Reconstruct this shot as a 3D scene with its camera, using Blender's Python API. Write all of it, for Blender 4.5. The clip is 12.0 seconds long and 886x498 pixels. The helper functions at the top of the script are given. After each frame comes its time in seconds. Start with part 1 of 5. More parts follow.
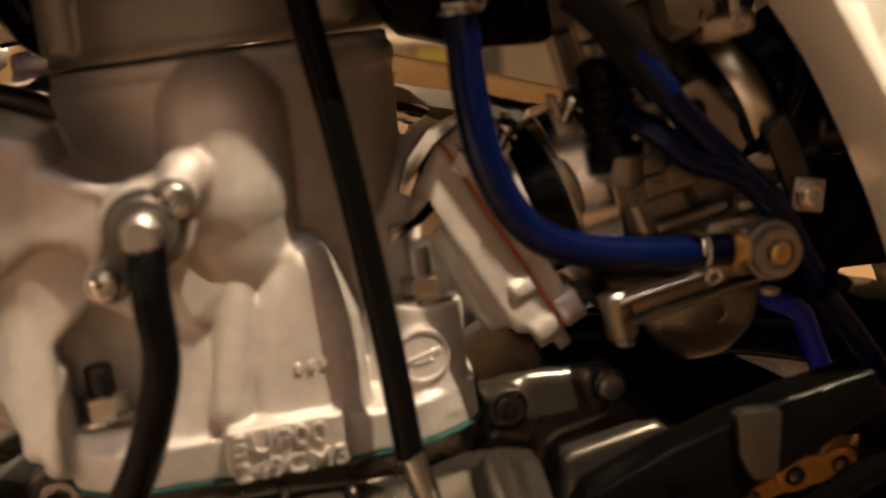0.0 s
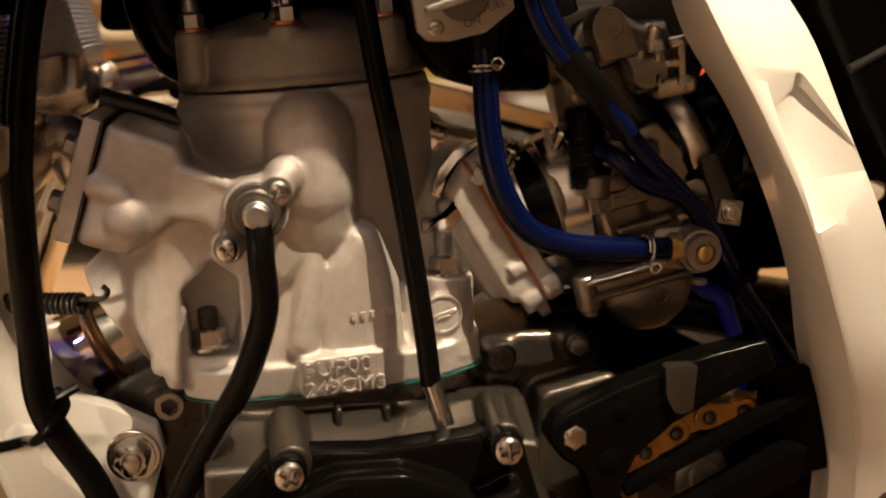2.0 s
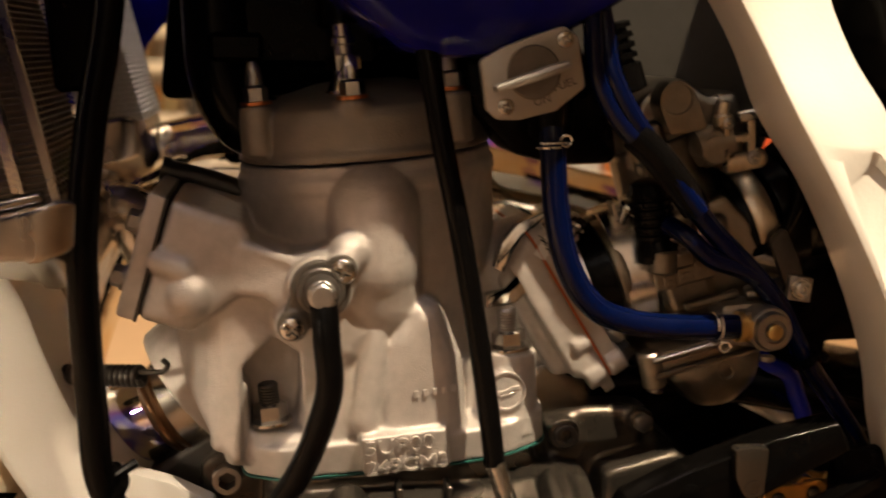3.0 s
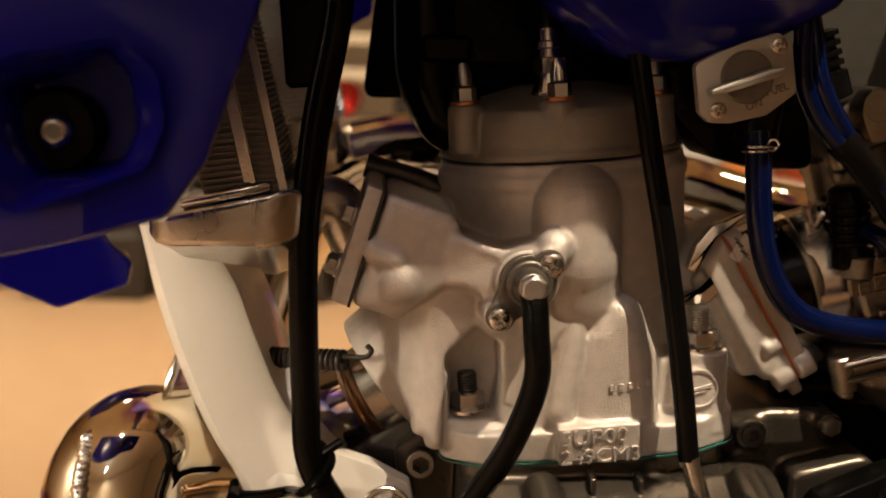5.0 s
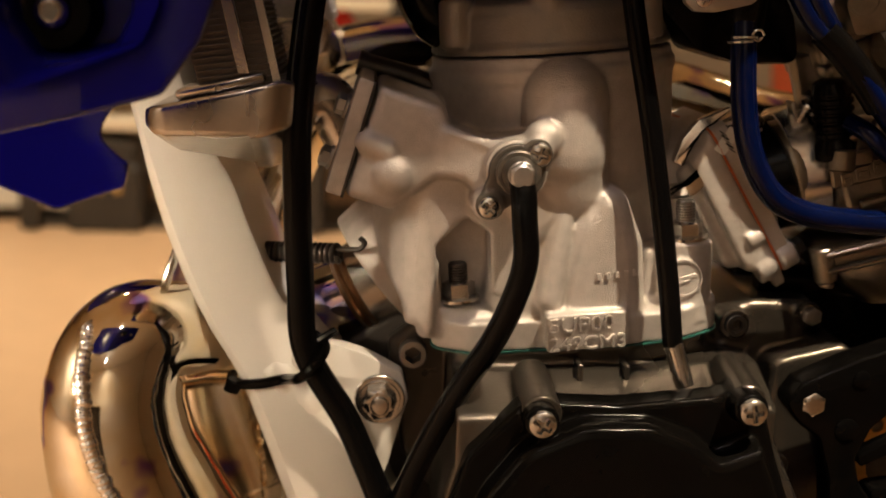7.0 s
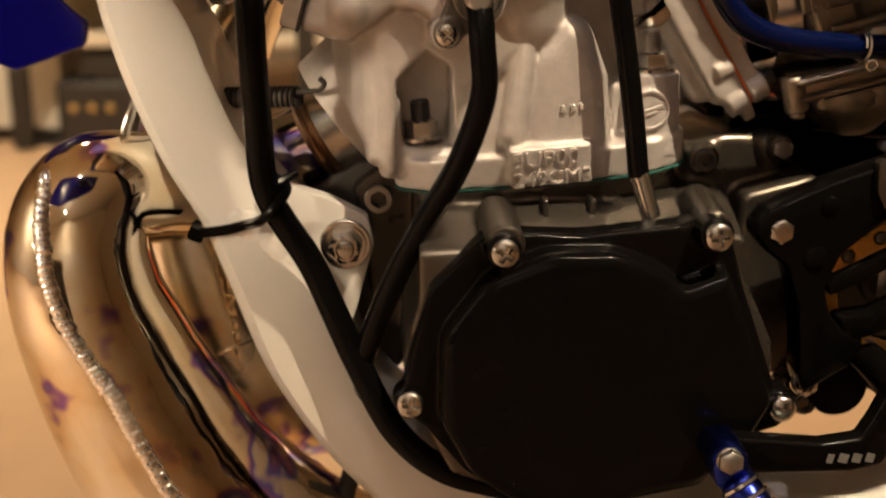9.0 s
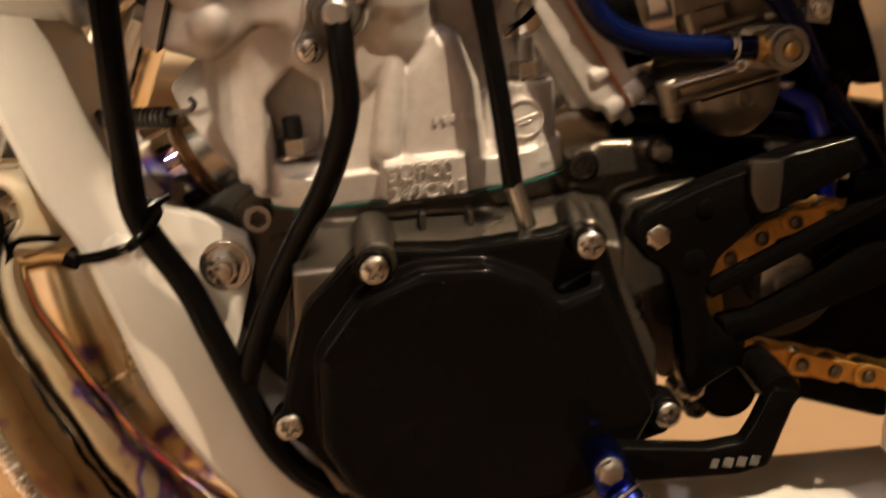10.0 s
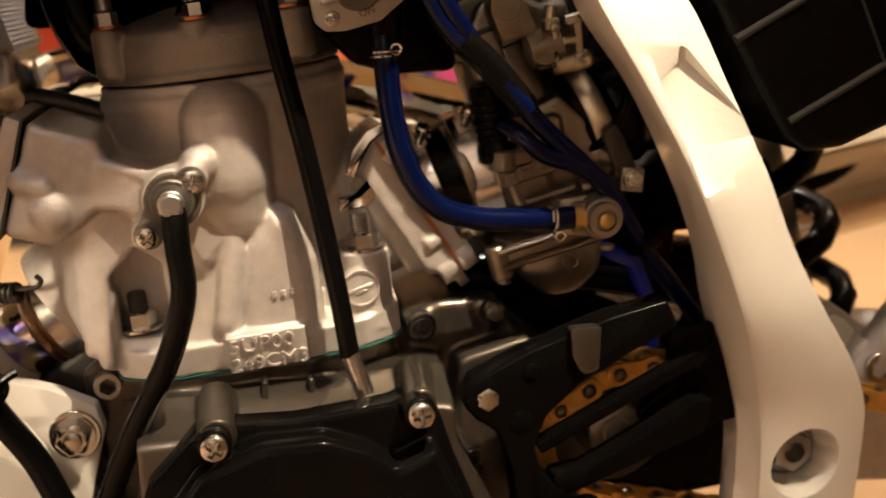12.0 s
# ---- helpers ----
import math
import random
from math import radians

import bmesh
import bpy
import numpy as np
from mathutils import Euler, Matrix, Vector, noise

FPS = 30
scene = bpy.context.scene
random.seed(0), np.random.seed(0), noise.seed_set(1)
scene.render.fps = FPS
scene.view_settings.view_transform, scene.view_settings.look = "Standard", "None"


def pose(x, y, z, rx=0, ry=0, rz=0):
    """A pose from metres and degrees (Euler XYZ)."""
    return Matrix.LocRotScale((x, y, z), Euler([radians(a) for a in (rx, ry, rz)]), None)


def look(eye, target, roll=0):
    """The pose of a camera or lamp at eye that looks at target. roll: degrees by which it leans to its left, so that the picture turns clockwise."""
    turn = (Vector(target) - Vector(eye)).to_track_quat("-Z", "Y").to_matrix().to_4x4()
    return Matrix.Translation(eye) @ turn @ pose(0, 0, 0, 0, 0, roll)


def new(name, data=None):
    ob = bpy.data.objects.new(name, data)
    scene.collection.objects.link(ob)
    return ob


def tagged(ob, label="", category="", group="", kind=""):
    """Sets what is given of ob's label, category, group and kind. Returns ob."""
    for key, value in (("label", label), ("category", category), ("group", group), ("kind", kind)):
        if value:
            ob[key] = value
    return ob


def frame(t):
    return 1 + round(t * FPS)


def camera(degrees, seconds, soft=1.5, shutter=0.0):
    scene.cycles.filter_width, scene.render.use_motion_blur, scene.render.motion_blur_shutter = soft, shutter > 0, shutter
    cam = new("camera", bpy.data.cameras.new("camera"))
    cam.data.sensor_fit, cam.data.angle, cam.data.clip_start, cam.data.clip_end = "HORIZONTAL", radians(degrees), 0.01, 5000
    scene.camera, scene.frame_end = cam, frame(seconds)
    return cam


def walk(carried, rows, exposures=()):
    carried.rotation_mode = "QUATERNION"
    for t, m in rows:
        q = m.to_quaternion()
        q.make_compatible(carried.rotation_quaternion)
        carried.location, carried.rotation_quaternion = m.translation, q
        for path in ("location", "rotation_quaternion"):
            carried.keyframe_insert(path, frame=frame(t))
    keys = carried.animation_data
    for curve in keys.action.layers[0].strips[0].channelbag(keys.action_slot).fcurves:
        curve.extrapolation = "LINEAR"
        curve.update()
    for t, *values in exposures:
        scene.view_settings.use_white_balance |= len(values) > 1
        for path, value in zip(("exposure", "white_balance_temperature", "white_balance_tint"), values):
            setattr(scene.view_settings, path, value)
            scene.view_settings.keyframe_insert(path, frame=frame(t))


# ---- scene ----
cam = camera(42.8, 12.0, soft=1.6, shutter=0.5)
cam.data.dof.use_dof = True
cam.data.dof.focus_distance = 0.45
cam.data.dof.aperture_fstop = 8.0
PATH = [
    (0, (0.0260, 0.0227, 0.6627), (0.3569, 1.9569, 0.2763), -2.38),
    (0.5, (0.0143, -0.0282, 0.6751), (0.3208, 1.9133, 0.3053), -1.35),
    (1, (-0.0029, -0.0864, 0.6791), (0.3231, 1.8470, 0.2844), 0.96),
    (1.5, (-0.0067, -0.1029, 0.6802), (0.3547, 1.8175, 0.2545), 1.25),
    (2, (-0.0067, -0.1008, 0.6861), (0.3391, 1.8280, 0.2857), 0.83),
    (2.5, (-0.0055, -0.0963, 0.6975), (0.3409, 1.8396, 0.3336), 0.50),
    (3, (-0.0196, -0.0881, 0.7032), (0.2772, 1.8584, 0.3528), 1.01),
    (3.5, (-0.0368, -0.0904, 0.7071), (0.2124, 1.8664, 0.3776), 1.30),
    (3.7, (-0.0441, -0.0933, 0.7070), (0.1804, 1.8669, 0.3793), 1.39),
    (5.3, (-0.0648, -0.1020, 0.6967), (0.0442, 1.8650, 0.3517), 2.24),
    (5.5, (-0.0653, -0.1032, 0.6953), (0.0361, 1.8599, 0.3263), 2.43),
    (6, (-0.0636, -0.1088, 0.6942), (0.0457, 1.8491, 0.3008), 2.49),
    (6.5, (-0.0642, -0.1134, 0.6897), (0.0417, 1.8392, 0.2704), 1.97),
    (7, (-0.0618, -0.1150, 0.6820), (0.0724, 1.8306, 0.2381), 1.88),
    (7.2, (-0.0628, -0.1168, 0.6828), (0.0698, 1.8270, 0.2312), 1.94),
    (8.8, (-0.0499, -0.1191, 0.6517), (0.0819, 1.7951, 0.0872), 0.67),
    (9, (-0.0437, -0.1172, 0.6448), (0.0839, 1.7945, 0.0710), 0.52),
    (9.5, (-0.0264, -0.1114, 0.6372), (0.0982, 1.7901, 0.0301), -0.34),
    (10, (-0.0055, -0.1126, 0.6467), (0.1794, 1.7971, 0.0819), -1.23),
    (10.5, (0.0029, -0.1154, 0.6641), (0.2561, 1.8092, 0.1827), -1.77),
    (11, (0.0036, -0.1107, 0.6759), (0.2809, 1.8125, 0.2023), -1.50),
    (11.5, (0.0173, -0.1170, 0.6858), (0.3268, 1.8067, 0.2343), -1.78),
    (12, (0.0240, -0.1290, 0.6972), (0.3741, 1.7836, 0.2290), -1.54),
]
walk(cam, [(t, look(eye, target, roll)) for t, eye, target, roll in PATH], [(0.0, 0.12), (3.5, 0.08), (6.5, 0.03), (9.5, 0.08), (10.5, 0.26), (11.0, 0.40), (12.0, 0.42)])

# ---------------------------------------------------------------- light
world = bpy.data.worlds.new("room_air")
scene.world = world
world.use_nodes = True
world.node_tree.nodes["Background"].inputs[0].default_value = (1.0, 0.75, 0.5, 1)
world.node_tree.nodes["Background"].inputs[1].default_value = 0.005


def lamp(name, place, target, watts, size, colour, spread):
    data = bpy.data.lights.new(name, "AREA")
    data.shape, data.size, data.energy, data.color = "DISK", size, watts, colour
    data.spread = radians(spread)
    ob = new(name, data)
    ob.matrix_world = look(place, target)
    return ob


WARM = (1.0, 0.82, 0.58)
WHITE = (1.0, 0.87, 0.76)
# unseen ceiling spots and display lamps, placed by where light and shadow fall
lamp("spot_lamp_key", (0.66, -0.50, 2.6), (0.11, 0.35, 0.54), 0.66, 0.03, (1.0, 0.80, 0.55), 12)
lamp("spot_lamp_front", (-0.40, -0.56, 2.6), (0.14, 0.35, 0.52), 0.20, 0.03, (1.0, 0.86, 0.82), 30)
lamp("display_lamp_front", (-2.2, -1.0, 1.12), (-0.22, 0.39, 0.58), 0.17, 0.10, WARM, 9)
# added point fill from the camera side, without a fixture
fill_light = bpy.data.lights.new("fill_lamp", "POINT")
fill_light.energy, fill_light.color, fill_light.shadow_soft_size = 6.0, (1.0, 0.92, 0.86), 0.09
new("fill_lamp", fill_light).location = (-0.9, -2.1, 2.35)
lamp("spot_lamp_aisle", (0.25, 1.75, 2.6), (0.04, 0.50, 0.62), 2.6, 0.05, WHITE, 34)
# two added lamps brighten unseen walls, for fill and pipe reflections
lamp("wall_fill_south", (-0.8, -3.0, 2.6), (-0.8, -4.0, 1.0), 14, 0.4, WHITE, 140)
lamp("wall_fill_west", (-3.5, -0.8, 2.5), (-4.5, -0.8, 1.5), 36, 0.3, WHITE, 150)
lamp("spot_lamp_back", (-0.9, 1.9, 2.55), (-0.6, 2.4, 0.0), 27, 0.16, WARM, 110)
lamp("spot_lamp_rear", (1.6, 1.7, 2.55), (1.6, 2.2, 0.0), 26, 0.16, WARM, 110)
lamp("spot_lamp_left", (-1.9, -0.7, 2.6), (-1.8, -0.7, 0.0), 30, 0.12, WHITE, 80)

# ---------------------------------------------------------------- materials


def material(name, colour, rough=0.5, metal=0.0, vary=0.15, scale=60.0, bump=0.0, bump_scale=900.0, coat=0.0,
             spread=0.12, stain=None, transmission=0.0, second=9.0, spec=0.5):
    """A principled surface whose colour and gloss vary at two scales, with fine relief."""
    m = bpy.data.materials.new(name)
    m.use_nodes = True
    t = m.node_tree
    b = t.nodes["Principled BSDF"]
    b.inputs["Metallic"].default_value = metal
    b.inputs["Specular IOR Level"].default_value = spec
    b.inputs["Coat Weight"].default_value = coat
    b.inputs["Coat Roughness"].default_value = 0.06
    b.inputs["Transmission Weight"].default_value = transmission
    coord = t.nodes.new("ShaderNodeTexCoord")
    fine, broad = t.nodes.new("ShaderNodeTexNoise"), t.nodes.new("ShaderNodeTexNoise")
    fine.inputs["Scale"].default_value, fine.inputs["Detail"].default_value = scale * 4, 6
    broad.inputs["Scale"].default_value, broad.inputs["Detail"].default_value = scale / second * 4, 4
    for n in (fine, broad):
        t.links.new(coord.outputs["Object"], n.inputs["Vector"])
    both = t.nodes.new("ShaderNodeMath")
    both.operation = "ADD"
    t.links.new(fine.outputs["Fac"], both.inputs[0])
    t.links.new(broad.outputs["Fac"], both.inputs[1])
    ramp = t.nodes.new("ShaderNodeMapRange")
    ramp.inputs["From Min"].default_value, ramp.inputs["From Max"].default_value = 0.6, 1.4
    t.links.new(both.outputs[0], ramp.inputs["Value"])
    mix = t.nodes.new("ShaderNodeMix")
    mix.data_type = "RGBA"
    dark = tuple(c * (1 - vary) for c in colour) if stain is None else stain
    light = tuple(min(1.0, c * (1 + vary * 0.6)) for c in colour)
    mix.inputs["A"].default_value, mix.inputs["B"].default_value = (*dark, 1), (*light, 1)
    t.links.new(ramp.outputs["Result"], mix.inputs["Factor"])
    t.links.new(mix.outputs["Result"], b.inputs["Base Color"])
    gloss = t.nodes.new("ShaderNodeMapRange")
    gloss.inputs["To Min"].default_value, gloss.inputs["To Max"].default_value = max(0.02, rough - spread), min(1, rough + spread)
    t.links.new(broad.outputs["Fac"], gloss.inputs["Value"])
    t.links.new(gloss.outputs["Result"], b.inputs["Roughness"])
    if bump:
        relief, grain = t.nodes.new("ShaderNodeBump"), t.nodes.new("ShaderNodeTexNoise")
        grain.inputs["Scale"].default_value, grain.inputs["Detail"].default_value = bump_scale, 3
        relief.inputs["Strength"].default_value, relief.inputs["Distance"].default_value = bump, 0.0006
        t.links.new(coord.outputs["Object"], grain.inputs["Vector"])
        t.links.new(grain.outputs["Fac"], relief.inputs["Height"])
        t.links.new(relief.outputs["Normal"], b.inputs["Normal"])
    return m


CAST = material("cast_aluminium", (0.51, 0.47, 0.44), 0.46, 0.55, 0.20, 45, 0.6, 1700)
CASE = material("crankcase_alloy", (0.10, 0.086, 0.072), 0.28, 0.85, 0.18, 25, 0.2, 900)
# the cylinder's aluminium again, darkened for the shadow on the head
HEAD = material("shaded_cast_alloy", (0.27, 0.235, 0.20), 0.50, 0.6, 0.2, 25, 0.35, 1000)
STEEL = material("zinc_steel", (0.55, 0.53, 0.50), 0.22, 1.0, 0.2, 60)
DULL = material("dull_steel", (0.40, 0.38, 0.36), 0.38, 1.0, 0.25, 60, 0.15)
BLACK_STEEL = material("blackened_steel", (0.06, 0.055, 0.05), 0.4, 0.8, 0.3, 60)
CHROME = material("chrome_pipe", (0.78, 0.74, 0.68), 0.07, 1.0, 0.08, 12, spread=0.04)
BAND = material("clamp_band_steel", (0.92, 0.90, 0.87), 0.24, 1.0, 0.15, 40)
PLATE = material("dark_plate_alloy", (0.13, 0.113, 0.097), 0.45, 0.6, 0.25, 40, 0.3, 1000)
GREY_PLASTIC = material("dark_grey_plastic", (0.06, 0.055, 0.048), 0.5, 0.0, 0.2, 25, 0.15, 700)
PRINT = material("grey_print", (0.13, 0.125, 0.115), 0.5)
COPPER = material("copper", (0.60, 0.24, 0.10), 0.35, 1.0, 0.2, 60)
BRONZE = material("dark_bronze", (0.22, 0.12, 0.06), 0.32, 1.0, 0.3, 60)
BRASS = material("brass", (0.62, 0.44, 0.18), 0.32, 1.0, 0.2, 60)
SATIN = material("satin_alloy", (0.80, 0.84, 0.88), 0.34, 0.6, 0.15, 60, 0.1)
GOLD = material("gold_plate", (0.78, 0.46, 0.13), 0.40, 1.0, 0.3, 40)
WHITE_PAINT = material("white_frame_paint", (0.68, 0.65, 0.60), 0.34, 0.0, 0.03, 12, 0.16, 700, coat=0.7, spread=0.08)
BLACK_PAINT = material("black_cover_paint", (0.0025, 0.0022, 0.002), 0.17, 0.0, 0.3, 15, 0.04, 500, spread=0.06, spec=0.08)
BLACK_PLASTIC = material("black_plastic", (0.002, 0.0018, 0.0017), 0.22, 0.0, 0.3, 25, 0.10, 700, spec=0.06)
RUBBER = material("black_rubber", (0.0022, 0.002, 0.002), 0.22, 0.0, 0.3, 25, 0.12, 700, spec=0.10)
BLUE = material("blue_plastic", (0.005, 0.004, 0.15), 0.16, 0.0, 0.08, 8, 0.0, spread=0.05, spec=0.3)
BLUE_HOSE = material("blue_hose", (0.0007, 0.0027, 0.021), 0.14, 0.0, 0.3, 25, spread=0.06, spec=0.20)
BLUE_ANODISED = material("blue_anodised", (0.018, 0.03, 0.24), 0.28, 1.0, 0.2, 40)
CARB = material("carburettor_zinc", (0.27, 0.24, 0.20), 0.32, 1.0, 0.3, 40, 0.25, 900)
LEVER = material("lever_steel", (0.62, 0.53, 0.40), 0.30, 1.0, 0.25, 60, 0.15)
BLUE_TUBE = material("bright_blue_tube", (0.008, 0.02, 0.42), 0.2, 0.0, 0.2, 25, coat=0.4)
TAP = material("tap_alloy", (0.40, 0.38, 0.35), 0.38, 0.75, 0.15, 40, 0.15, 900)
RED = material("red_gasket", (0.50, 0.12, 0.03), 0.6)
TEAL = material("teal_gasket", (0.012, 0.07, 0.06), 0.5)
DULL_PLASTIC = material("worn_black_plastic", (0.012, 0.010, 0.009), 0.75, 0.0, 0.3, 25, spec=0.2)
LABEL = material("white_label", (0.75, 0.73, 0.70), 0.5)
INK = material("black_ink", (0.02, 0.02, 0.02), 0.5)
MARK = material("engraved_mark", (0.10, 0.09, 0.08), 0.5)
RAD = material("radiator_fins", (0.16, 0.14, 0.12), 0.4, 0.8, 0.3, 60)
RADTANK = material("radiator_tank_alloy", (0.50, 0.46, 0.41), 0.26, 1.0, 0.2, 30, 0.1, 500)
FLOOR = material("tan_floor", (0.62, 0.41, 0.245), 0.42, 0.0, 0.10, 3)
CREAM = material("cream_wall", (0.74, 0.66, 0.54), 0.8, 0.0, 0.05, 3)
WALL = material("painted_wall", (0.46, 0.38, 0.28), 0.8, 0.0, 0.06, 3)
CEILING = material("ceiling_paint", (0.66, 0.60, 0.50), 0.9, 0.0, 0.04, 3)

# ---------------------------------------------------------------- shaping, in millimetres
MM = 0.001


def v3(p):
    return Vector(p) * MM


def finish(name, bm, mat, parent=None, label="", sharp=35.0):
    """Links a bmesh as one mesh object, shaded smooth with its sharp edges kept."""
    bmesh.ops.recalc_face_normals(bm, faces=bm.faces)
    me = bpy.data.meshes.new(name)
    bm.to_mesh(me)
    bm.free()
    me.materials.append(mat)
    me.polygons.foreach_set("use_smooth", [True] * len(me.polygons))
    if sharp < 180:
        me.set_sharp_from_angle(angle=radians(sharp))
    ob = new(name, me)
    if parent:
        ob.parent = parent
    if label:
        ob["label"] = label
    return ob


def part(name, bm, mat, parent, label="", sharp=35.0):
    return finish(name, bm, mat, parent, label, sharp)


def thing(name, label, category, place=(0, 0, 0), group=""):
    ob = new(name)
    ob.location = v3(place)
    ob.empty_display_size = 0.02
    return tagged(ob, label, category, group)


def loft(bm, rings, closed=True, caps=True, m=None):
    """Skin rings of points in millimetres; each ring is a closed loop of equal count."""
    vs = [[bm.verts.new((m @ v3(p)) if m else v3(p)) for p in ring] for ring in rings]
    n = len(vs[0])
    for a, b in zip(vs, vs[1:]):
        for i in range(n if closed else n - 1):
            j = (i + 1) % n
            bm.faces.new((a[i], a[j], b[j], b[i]))
    if caps:
        bm.faces.new(vs[0][::-1])
        bm.faces.new(vs[-1])
    return vs


def axes(direction):
    d = Vector(direction).normalized()
    side = d.cross((0, 0, 1))
    if side.length < 0.05:
        side = d.cross((1, 0, 0))
    side.normalize()
    return d, side, side.cross(d)


def turned(bm, origin, direction, rings, seg=24, spin=0.0):
    """Rings (height, radius[, 'h']) along an axis; 'h' is a hexagon with that half width across flats."""
    d, s, u = axes(direction)
    o = Vector(origin)
    out = []
    for ring in rings:
        h, r = ring[0], ring[1]
        hexed = len(ring) > 2
        loop = []
        for k in range(seg):
            a = 2 * math.pi * k / seg
            rr = r / math.cos((a + math.pi / 6) % (math.pi / 3) - math.pi / 6) if hexed else r
            loop.append(o + d * h + s * (rr * math.cos(a + spin)) + u * (rr * math.sin(a + spin)))
        out.append(loop)
    loft(bm, out)


def rod(bm, a, b, r, r2=None, seg=24, edge=0.0):
    a, b = Vector(a), Vector(b)
    length = (b - a).length
    r2 = r if r2 is None else r2
    rings = [(0, r), (length, r2)] if not edge else [(0, r - edge), (edge, r), (length - edge, r2), (length, r2 - edge)]
    turned(bm, a, b - a, rings, seg)


def ball(bm, c, r, squash=(1, 1, 1), seg=24):
    m = Matrix.Translation(v3(c)) @ Matrix.Diagonal((*(r * MM * s for s in squash), 1))
    bmesh.ops.create_uvsphere(bm, u_segments=seg, v_segments=seg // 2, radius=1.0, matrix=m)


def capsule(bm, a, b, r, r2=None):
    r2 = r if r2 is None else r2
    rod(bm, a, b, r, r2)
    ball(bm, a, r)
    ball(bm, b, r2)


def block(bm, c, size, turn=(0, 0, 0), edge=0.6, m=None):
    """A block with chamfered edges."""
    x, y, z = (s / 2 for s in size)
    e = min(edge, x * 0.9, y * 0.9, z * 0.9)
    q = Euler([radians(a) for a in turn]).to_matrix()
    def ring(zz, ix):
        pts = [(-x + ix, -y + e + ix), (-x + e + ix, -y + ix), (x - e - ix, -y + ix), (x - ix, -y + e + ix),
               (x - ix, y - e - ix), (x - e - ix, y - ix), (-x + e + ix, y - ix), (-x + ix, y - e - ix)]
        return [Vector(c) + q @ Vector((p[0], p[1], zz)) for p in pts]
    loft(bm, [ring(-z, e * 0.8), ring(-z + e, 0), ring(z - e, 0), ring(z, e * 0.8)], m=m)


def rounded(points, radius, steps=5):
    """A polygon with its corners rounded; a point may carry a radius of its own as third value."""
    out = []
    n = len(points)
    for i in range(n):
        p = Vector(points[i][:2])
        r = points[i][2] if len(points[i]) > 2 else radius
        a, b = Vector(points[i - 1][:2]) - p, Vector(points[(i + 1) % n][:2]) - p
        la, lb = a.length, b.length
        a, b = a / la, b / lb
        half = max(0.05, a.angle(b) / 2)
        cut = min(r / math.tan(half), la * 0.49, lb * 0.49)
        if cut < 0.05:
            out.append(p)
            continue
        s, e = p + a * cut, p + b * cut
        for k in range(steps + 1):
            w = k / steps
            out.append(s * (1 - w) ** 2 + p * (2 * w * (1 - w)) + e * w ** 2)
    return out


def shrunk(loop, d):
    """The loop moved inwards by d."""
    n = len(loop)
    area = sum(loop[i].x * loop[(i + 1) % n].y - loop[(i + 1) % n].x * loop[i].y for i in range(n))
    sign = 1 if area > 0 else -1
    out = []
    for i in range(n):
        t = loop[(i + 1) % n] - loop[i - 1]
        t = t.normalized() if t.length > 1e-6 else Vector((1, 0))
        out.append(loop[i] + Vector((-t.y, t.x)) * (sign * d))
    return out


def slab(bm, points, y0, y1, radius=2.0, edge=1.0, m=None, steps=5, lean=None):
    """A plate whose outline is given in x and z, from depth y0 (its face) to y1, with a rounded rim.
    lean(x, z) moves the face in depth."""
    loop = rounded(points, radius, steps)
    lean = lean or (lambda x, z: 0.0)
    rings = []
    for inset, y in ((edge, y0), (edge * 0.3, y0 + edge * 0.3), (0, y0 + edge), (0, y1)):
        lp = shrunk(loop, inset) if inset else loop
        rings.append([(p.x, y + lean(p.x, p.y), p.y) for p in lp])
    loft(bm, rings, m=m)


def smooth_path(points, steps=10):
    """A smooth line through points of any dimension."""
    ps = [Vector(p) for p in points]
    ps = [ps[0] * 2 - ps[1], *ps, ps[-1] * 2 - ps[-2]]
    out = []
    for i in range(1, len(ps) - 2):
        a, b, c, d = ps[i - 1:i + 3]
        for k in range(steps):
            t = k / steps
            out.append(0.5 * ((2 * b) + (c - a) * t + (2 * a - 5 * b + 4 * c - d) * t * t + (3 * b - a - 3 * c + d) * t ** 3))
    out.append(ps[-2])
    return out


def hose(bm, points, radius, seg=16, steps=10, wave=None, hollow=0.0):
    """A round tube along a smooth line; points (x, y, z) or (x, y, z, radius)."""
    line = smooth_path([(*p, radius) if len(p) == 3 else p for p in points], steps)
    places = [Vector(p[:3]) for p in line]
    rings = []
    side = None
    for i, p in enumerate(places):
        d = (places[min(i + 1, len(places) - 1)] - places[max(i - 1, 0)]).normalized()
        if side is None:
            side = d.cross((0.1, 1, 0.2)).normalized()
        side = (side - d * side.dot(d)).normalized()
        up = d.cross(side)
        r = line[i][3] * (wave(i) if wave else 1)
        rings.append([p + side * (r * math.cos(2 * math.pi * k / seg)) + up * (r * math.sin(2 * math.pi * k / seg)) for k in range(seg)])
    loft(bm, rings)


def along(points, widths, steps=10):
    return smooth_path([(*p, *w) for p, w in zip(points, widths)], steps)


def cast_skin(ob, voxel=1.1, rounds=5, factor=0.5):
    """Melts the overlapping forms of one part into a single casting with filleted joints."""
    r = ob.modifiers.new("melt", "REMESH")
    r.mode, r.voxel_size, r.use_smooth_shade = "VOXEL", voxel * MM, True
    s = ob.modifiers.new("fillet", "SMOOTH")
    s.factor, s.iterations = factor, rounds
    return ob


